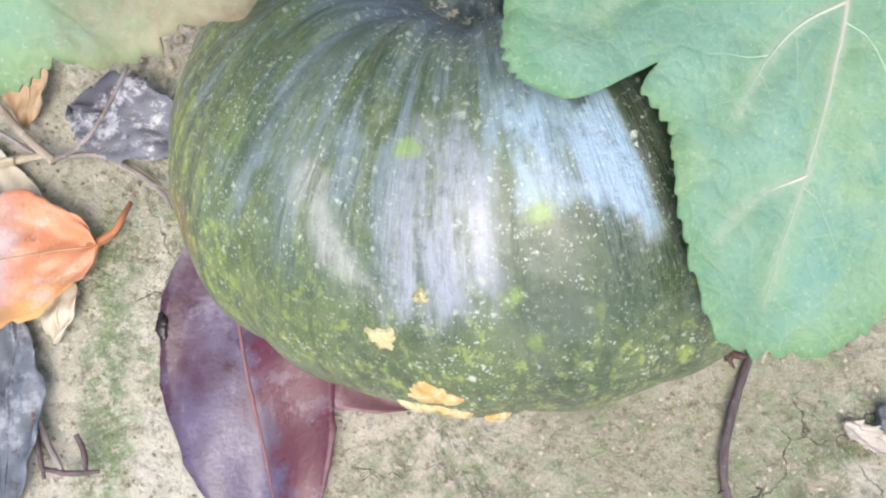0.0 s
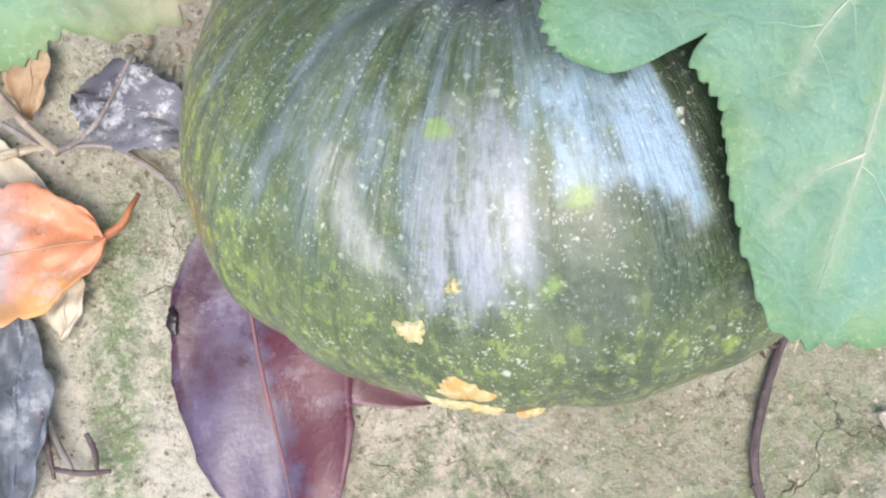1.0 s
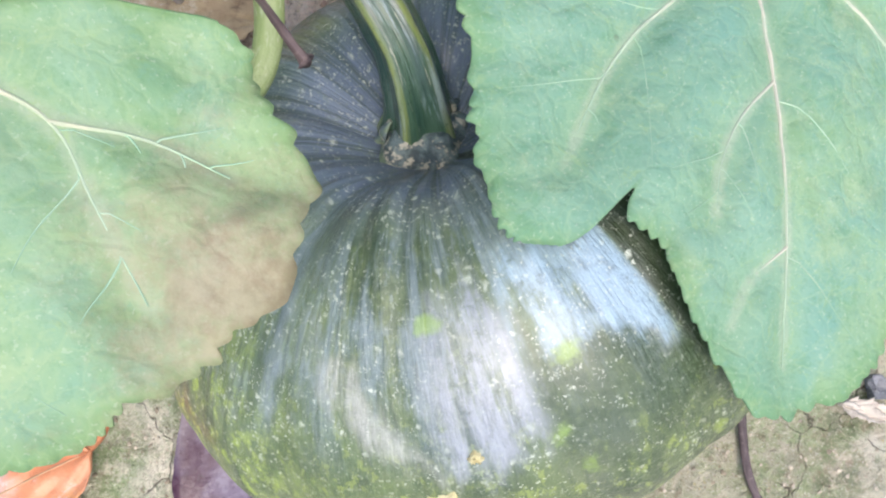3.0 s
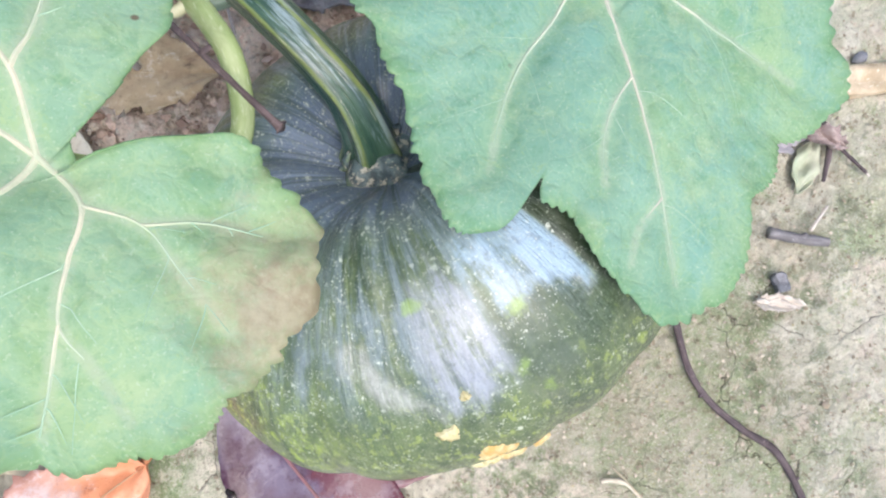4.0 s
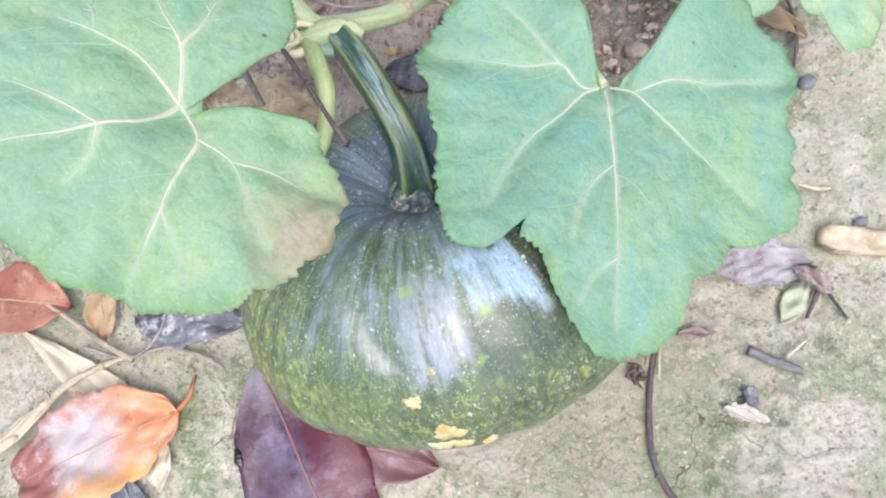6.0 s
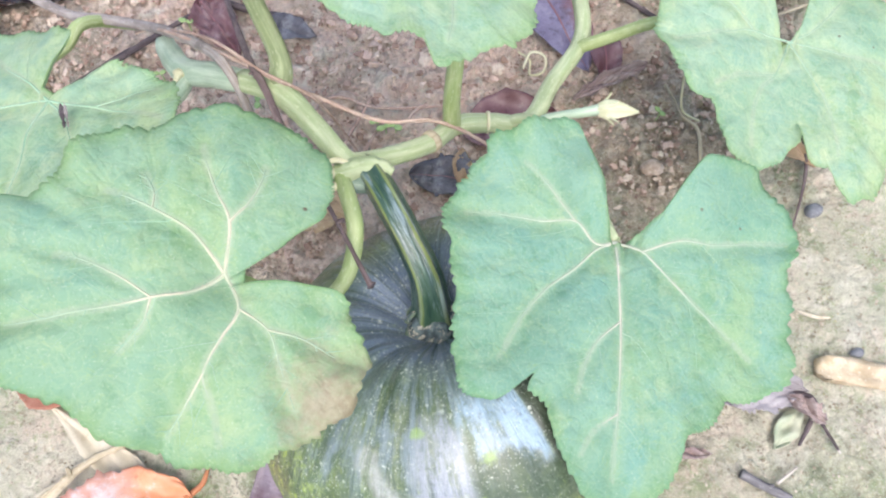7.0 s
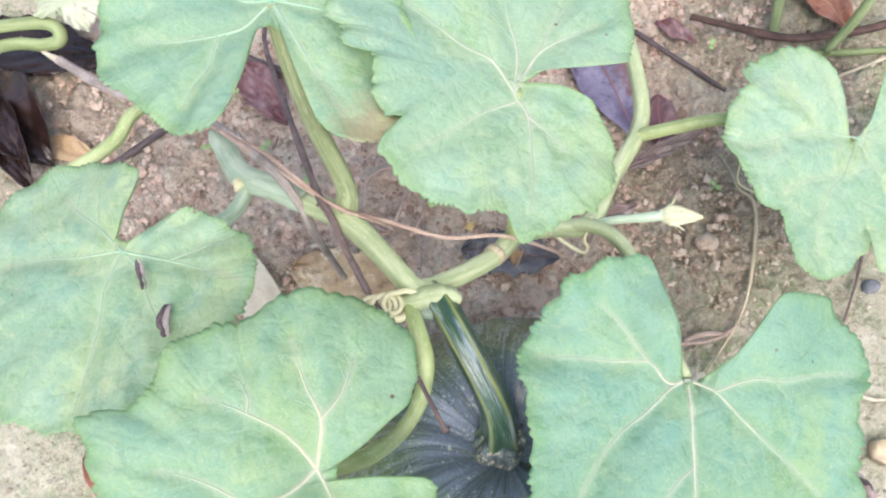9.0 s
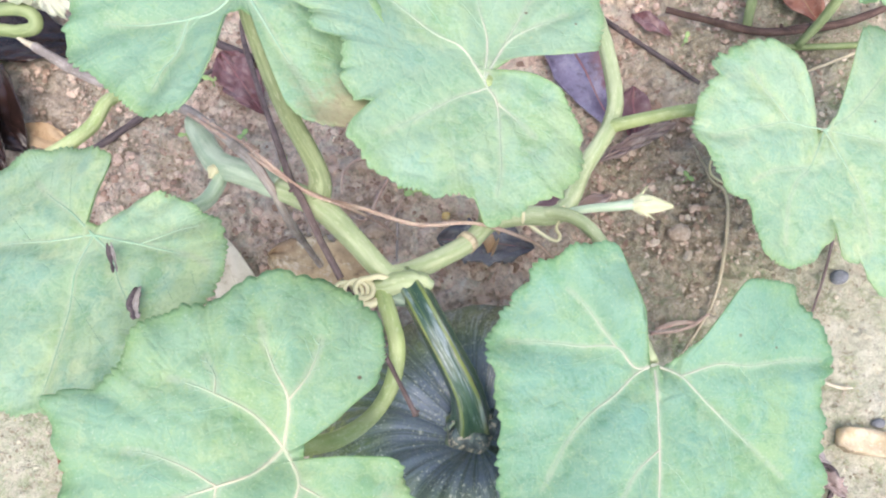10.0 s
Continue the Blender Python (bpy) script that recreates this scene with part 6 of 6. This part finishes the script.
twig("straw", "thin tan straw over the soil", [(0.395, 0.431), (0.430, 0.438), (0.480, 0.449)], (0.0014, 0.0016, 0.0015), STRAW, "straw", lift=0.010)
twig("twig", "thin reddish stalk on the soil", [(0.196, 0.214), (0.228, 0.213), (0.252, 0.222)], (0.0020, 0.0018, 0.0014), REDROOT, lift=0.006)
blade_of_straw = twig("straw", "flat pale split straw blade", [(-0.350, 0.082), (-0.318, 0.095), (-0.300, 0.106), (-0.283, 0.119), (-0.262, 0.130), (-0.236, 0.136), (-0.222, 0.138)], (0.0044, 0.0042, 0.0034, 0.0036, 0.0026, 0.0022, 0.0018), STRAW, "straw", lift=0.011, flat=0.45, rough=0.16, knots=3)
for k, (off, up) in enumerate(((0.0042, 0.001), (-0.0038, 0.000), (0.0075, -0.002))):
    rod("split_fibre", [(0.004 * k, off * 1.3, up), (0.030, 0.012 + off, up + 0.001), (0.049, 0.023 + off, up + 0.001), (0.066 + 0.004 * k, 0.036 + off * 0.4, up + 0.001)], (0.0013, 0.0016, 0.0014, 0.0005), CREAM if k else STRAW, blade_of_straw, "", seg=7, rough=0.2)
twig("dead_root", "thin brown dry runner on the soil", [(-0.306, 0.232), (-0.292, 0.208), (-0.270, 0.187), (-0.252, 0.168), (-0.235, 0.150), (-0.216, 0.134)], (0.0022, 0.0021, 0.0025, 0.0022, 0.0026), STRAWBROWN, "root", lift=0.012)
twig("dead_root", "forked thin dry root on the soil", [(-0.222, 0.138), (-0.190, 0.138), (-0.170, 0.128), (-0.153, 0.115), (-0.148, 0.106)], (0.0018, 0.0016, 0.0014, 0.0010), GREYSTALK, "root", lift=0.008)
twig("twig", "thin brown twig on clay", [(-0.252, 0.153, 0.008), (-0.224, 0.137, 0.010), (-0.207, 0.138, 0.014), (-0.188, 0.151, 0.021), (-0.171, 0.184, 0.022)], (0.0016, 0.0016, 0.0013, 0.0010), GREYSTALK, lift=0.009, knots=1)
twig("straw", "thin pale straw on clay", [(-0.262, 0.132), (-0.236, 0.141)], (0.0016, 0.0014), STRAW, "straw", lift=0.005)
twig("straw", "thin pale straw on clay", [(-0.196, 0.143), (-0.175, 0.134), (-0.156, 0.121)], (0.0011, 0.0009), STRAW, "straw", lift=0.005)
twig("twig", "thin brown forked twig on clay", [(-0.219, -0.0), (-0.215, -0.019), (-0.209, -0.039)], (0.0014, 0.0017, 0.0011), BROWNWOOD, lift=0.008)
twig("twig", "thin brown forked twig on clay", [(-0.216, -0.007), (-0.208, -0.022), (-0.2, -0.034)], (0.0014, 0.0017, 0.0011), GREYSTALK, lift=0.008)
twig("twig", "thin brown forked twig on clay", [(-0.209, -0.034), (-0.195, -0.036), (-0.18, -0.035)], (0.0014, 0.0017, 0.0011), BROWNWOOD, lift=0.008)
twig("twig", "thin brown forked twig on clay", [(-0.194, -0.016), (-0.189, -0.025), (-0.187, -0.036)], (0.0014, 0.0017, 0.0011), BROWNWOOD, lift=0.008)


# ---- chips, stones, sprouts ----
def lump(name, label, category, at, size, mat, seed, squash=(1, 1, 0.6), turn=0.0, group="", chop=0.25):
    """An uneven stone or splinter."""
    bm = bmesh.new()
    bmesh.ops.create_icosphere(bm, subdivisions=3, radius=1.0)
    off = Vector((seed * 3.1, seed * 1.7, seed))
    for v in bm.verts:
        d = noise.noise(v.co * 1.3 + off) * chop + noise.noise(v.co * 4 + off) * chop * 0.3
        v.co = Vector((v.co.x * squash[0], v.co.y * squash[1], v.co.z * squash[2])) * size * (1 + d)
    me = bpy.data.meshes.new(name)
    bm.to_mesh(me)
    bm.free()
    me.materials.append(mat)
    me.polygons.foreach_set("use_smooth", [True] * len(me.polygons))
    ob = new(name, me)
    ob.matrix_world = pose(at[0], at[1], float(ground_height(at[0], at[1])) + size * squash[2] * 0.45, 0, 0, turn)
    return tagged(ob, label, category, group)


def splinter(label, a, b, width, thick, mat, seed):
    """A split piece of wood with fibrous faces and a hollow along it."""
    rng = np.random.default_rng(seed)
    a, b = np.array(a, float), np.array(b, float)
    way = (b - a) / np.linalg.norm(b - a)
    side = np.array((-way[1], way[0]))
    n, m = 26, 20
    verts, faces = [], []
    ph = rng.uniform(0, 6, m)
    for i in range(n + 1):
        u = i / n
        for k in range(m):
            q = 2 * np.pi * k / m
            w = width / 2 * (1 - 0.45 * max(0, u - 0.85) / 0.15) * (1 - 0.35 * max(0, 0.08 - u) / 0.08)
            cx = np.sign(np.cos(q)) * abs(np.cos(q)) ** 0.6 * w
            cz = np.sign(np.sin(q)) * abs(np.sin(q)) ** 0.6 * thick / 2
            if cz > 0:
                cz -= thick * 0.45 * math.exp(-((cx / w) / 0.25) ** 2) * math.exp(-((u - 0.45) / 0.22) ** 2)
            j = 0.0007 * math.sin(9 * u + ph[k]) + 0.0004 * rng.uniform(-1, 1)
            p = a + (b - a) * (u + 0.02 * math.sin(3 * k)) + side * (cx + j)
            verts.append((p[0] - a[0], p[1] - a[1], cz + j))
    for i in range(n):
        for k in range(m):
            j = (k + 1) % m
            faces.append((i * m + k, i * m + j, (i + 1) * m + j, (i + 1) * m + k))
    faces += [tuple(range(m))[::-1], tuple(n * m + k for k in range(m))]
    ob = link("wood_chip", verts, faces, mat)
    ob.location = (a[0], a[1], float(ground_height(a[0], a[1])) + thick * 0.5)
    return tagged(ob, label, "wood chip")


splinter("split pale wood chip on the clay", (0.334, 0.099), (0.425, 0.066), 0.022, 0.010, CHIP, 1)
splinter("small grey wood chip on clay", (0.2335, -0.0125), (0.2365, 0.0005), 0.0095, 0.009, STONE, 2)
lump("stone", "dark bluish stone on pale soil", "stone", (0.378, 0.234), 0.008, STONE, 3, (1, 0.8, 0.7))
lump("stone", "dark grey stone on clay", "stone", (0.372, 0.104), 0.005, STONE, 4, (1.2, 0.8, 0.7))
lump("pebble", "orange-yellow pebble on brown soil", "pebble", (0.038, 0.356), 0.0042, SCAB, 5, (1, 0.9, 0.7))
lump("pebble", "pale pebble on brown soil", "pebble", (0.058, 0.352), 0.0030, CHIP, 6)
lump("clod", "brown lump of soil", "soil clod", (-0.030, 0.352), 0.008, DIRT, 7, (1.2, 0.9, 0.7))
lump("clod", "brown lump of soil", "soil clod", (-0.024, 0.420), 0.011, DIRT, 8, (1.2, 0.9, 0.7))
lump("clod", "brown lump of soil", "soil clod", (0.246, 0.300), 0.009, DIRT, 9, (1.2, 0.9, 0.6))


def sprout(at, size, turn):
    top = thing("seedling", "tiny seedling with two round seed leaves", "seedling", "seedlings in the soil", (at[0], at[1], float(ground_height(*at))))
    rod("sprout_stem", [(0, 0, 0), (0.001, 0, 0.010), (0, 0, 0.016)], (0.0007, 0.0006), SPROUT, top, "", seg=6, sub=3)
    for s in (0, math.pi):
        verts, faces, n = [(0, 0, 0.0165)], [], 16
        for ring in (0.6, 1.0):
            for k in range(n):
                q = 2 * math.pi * k / n
                x = size * (0.95 + ring * math.cos(q))
                y = size * 0.72 * ring * math.sin(q)
                c, sn = math.cos(turn + s), math.sin(turn + s)
                verts.append((x * c - y * sn, x * sn + y * c, 0.017 + 0.0006 * ring * math.cos(q) + 0.0004 * (1 - ring)))
        x = size * 0.95
        verts[0] = (x * math.cos(turn + s), x * math.sin(turn + s), 0.0172)
        for k in range(n):
            j = (k + 1) % n
            faces += [(0, 1 + k, 1 + j), (1 + k, 1 + n + k, 1 + n + j, 1 + j)]
        ob = link("seed_leaf", verts, faces, SPROUT, top)
        sol = ob.modifiers.new("thickness", "SOLIDIFY")
        sol.thickness = 0.0006
    return top


for i, (x, y) in enumerate(((-0.190, 0.473), (-0.137, 0.464), (-0.102, 0.428), (0.262, 0.347), (-0.161, 0.526), (0.011, 0.380), (0.296, 0.484), (0.331, 0.262), (0.020, 0.379), (0.004, 0.386))):
    sprout((x, y), 0.0032 + 0.0005 * (i % 3), 0.7 * i)


# ---- crumbs of soil ----
def build_crumbs():
    rng = np.random.default_rng(5)
    t = (1 + 5 ** 0.5) / 2
    ico_v = np.array([(-1, t, 0), (1, t, 0), (-1, -t, 0), (1, -t, 0), (0, -1, t), (0, 1, t), (0, -1, -t), (0, 1, -t), (t, 0, -1), (t, 0, 1), (-t, 0, -1), (-t, 0, 1)]) / 1.9
    ico_f = [(0, 11, 5), (0, 5, 1), (0, 1, 7), (0, 7, 10), (0, 10, 11), (1, 5, 9), (5, 11, 4), (11, 10, 2), (10, 7, 6), (7, 1, 8), (3, 9, 4), (3, 4, 2), (3, 2, 6), (3, 6, 8), (3, 8, 9), (4, 9, 5), (2, 4, 11), (6, 2, 10), (8, 6, 7), (9, 8, 1)]
    verts, faces = [], []
    made = 0
    while made < 22000:
        x, y = rng.uniform(-0.42, 0.52), rng.uniform(-0.18, 0.70)
        loose = float(crumbliness(x, y))
        crumbly = 0.35 + 0.65 * loose
        if rng.uniform() > crumbly:
            continue
        r = min((0.0030 if rng.uniform() < 0.05 else 0.0014) + 0.0034 * loose, (0.0006 + 0.0003 * loose) * (1 / max(0.02, rng.uniform())) ** 0.6)
        s = r * rng.uniform(0.7, 1.2, 3) * np.array((1, 1, 0.62))
        a = rng.uniform(0, 6.3)
        c, sn = math.cos(a), math.sin(a)
        v = ico_v * (1 + rng.uniform(-0.48, 0.48, (12, 1))) * s
        v = np.stack((v[:, 0] * c - v[:, 1] * sn + x, v[:, 0] * sn + v[:, 1] * c + y, v[:, 2] + float(ground_height(x, y)) - r * 0.30), -1)
        base = len(verts)
        verts.extend(v)
        faces.extend([(base + f[0], base + f[1], base + f[2]) for f in ico_f])
        made += 1
    ob = link("soil_crumbs", verts, faces, CRUMB, smooth=False)
    tagged(ob, "loose crumbs of brown and beige soil", "soil", kind="stuff")


build_crumbs()
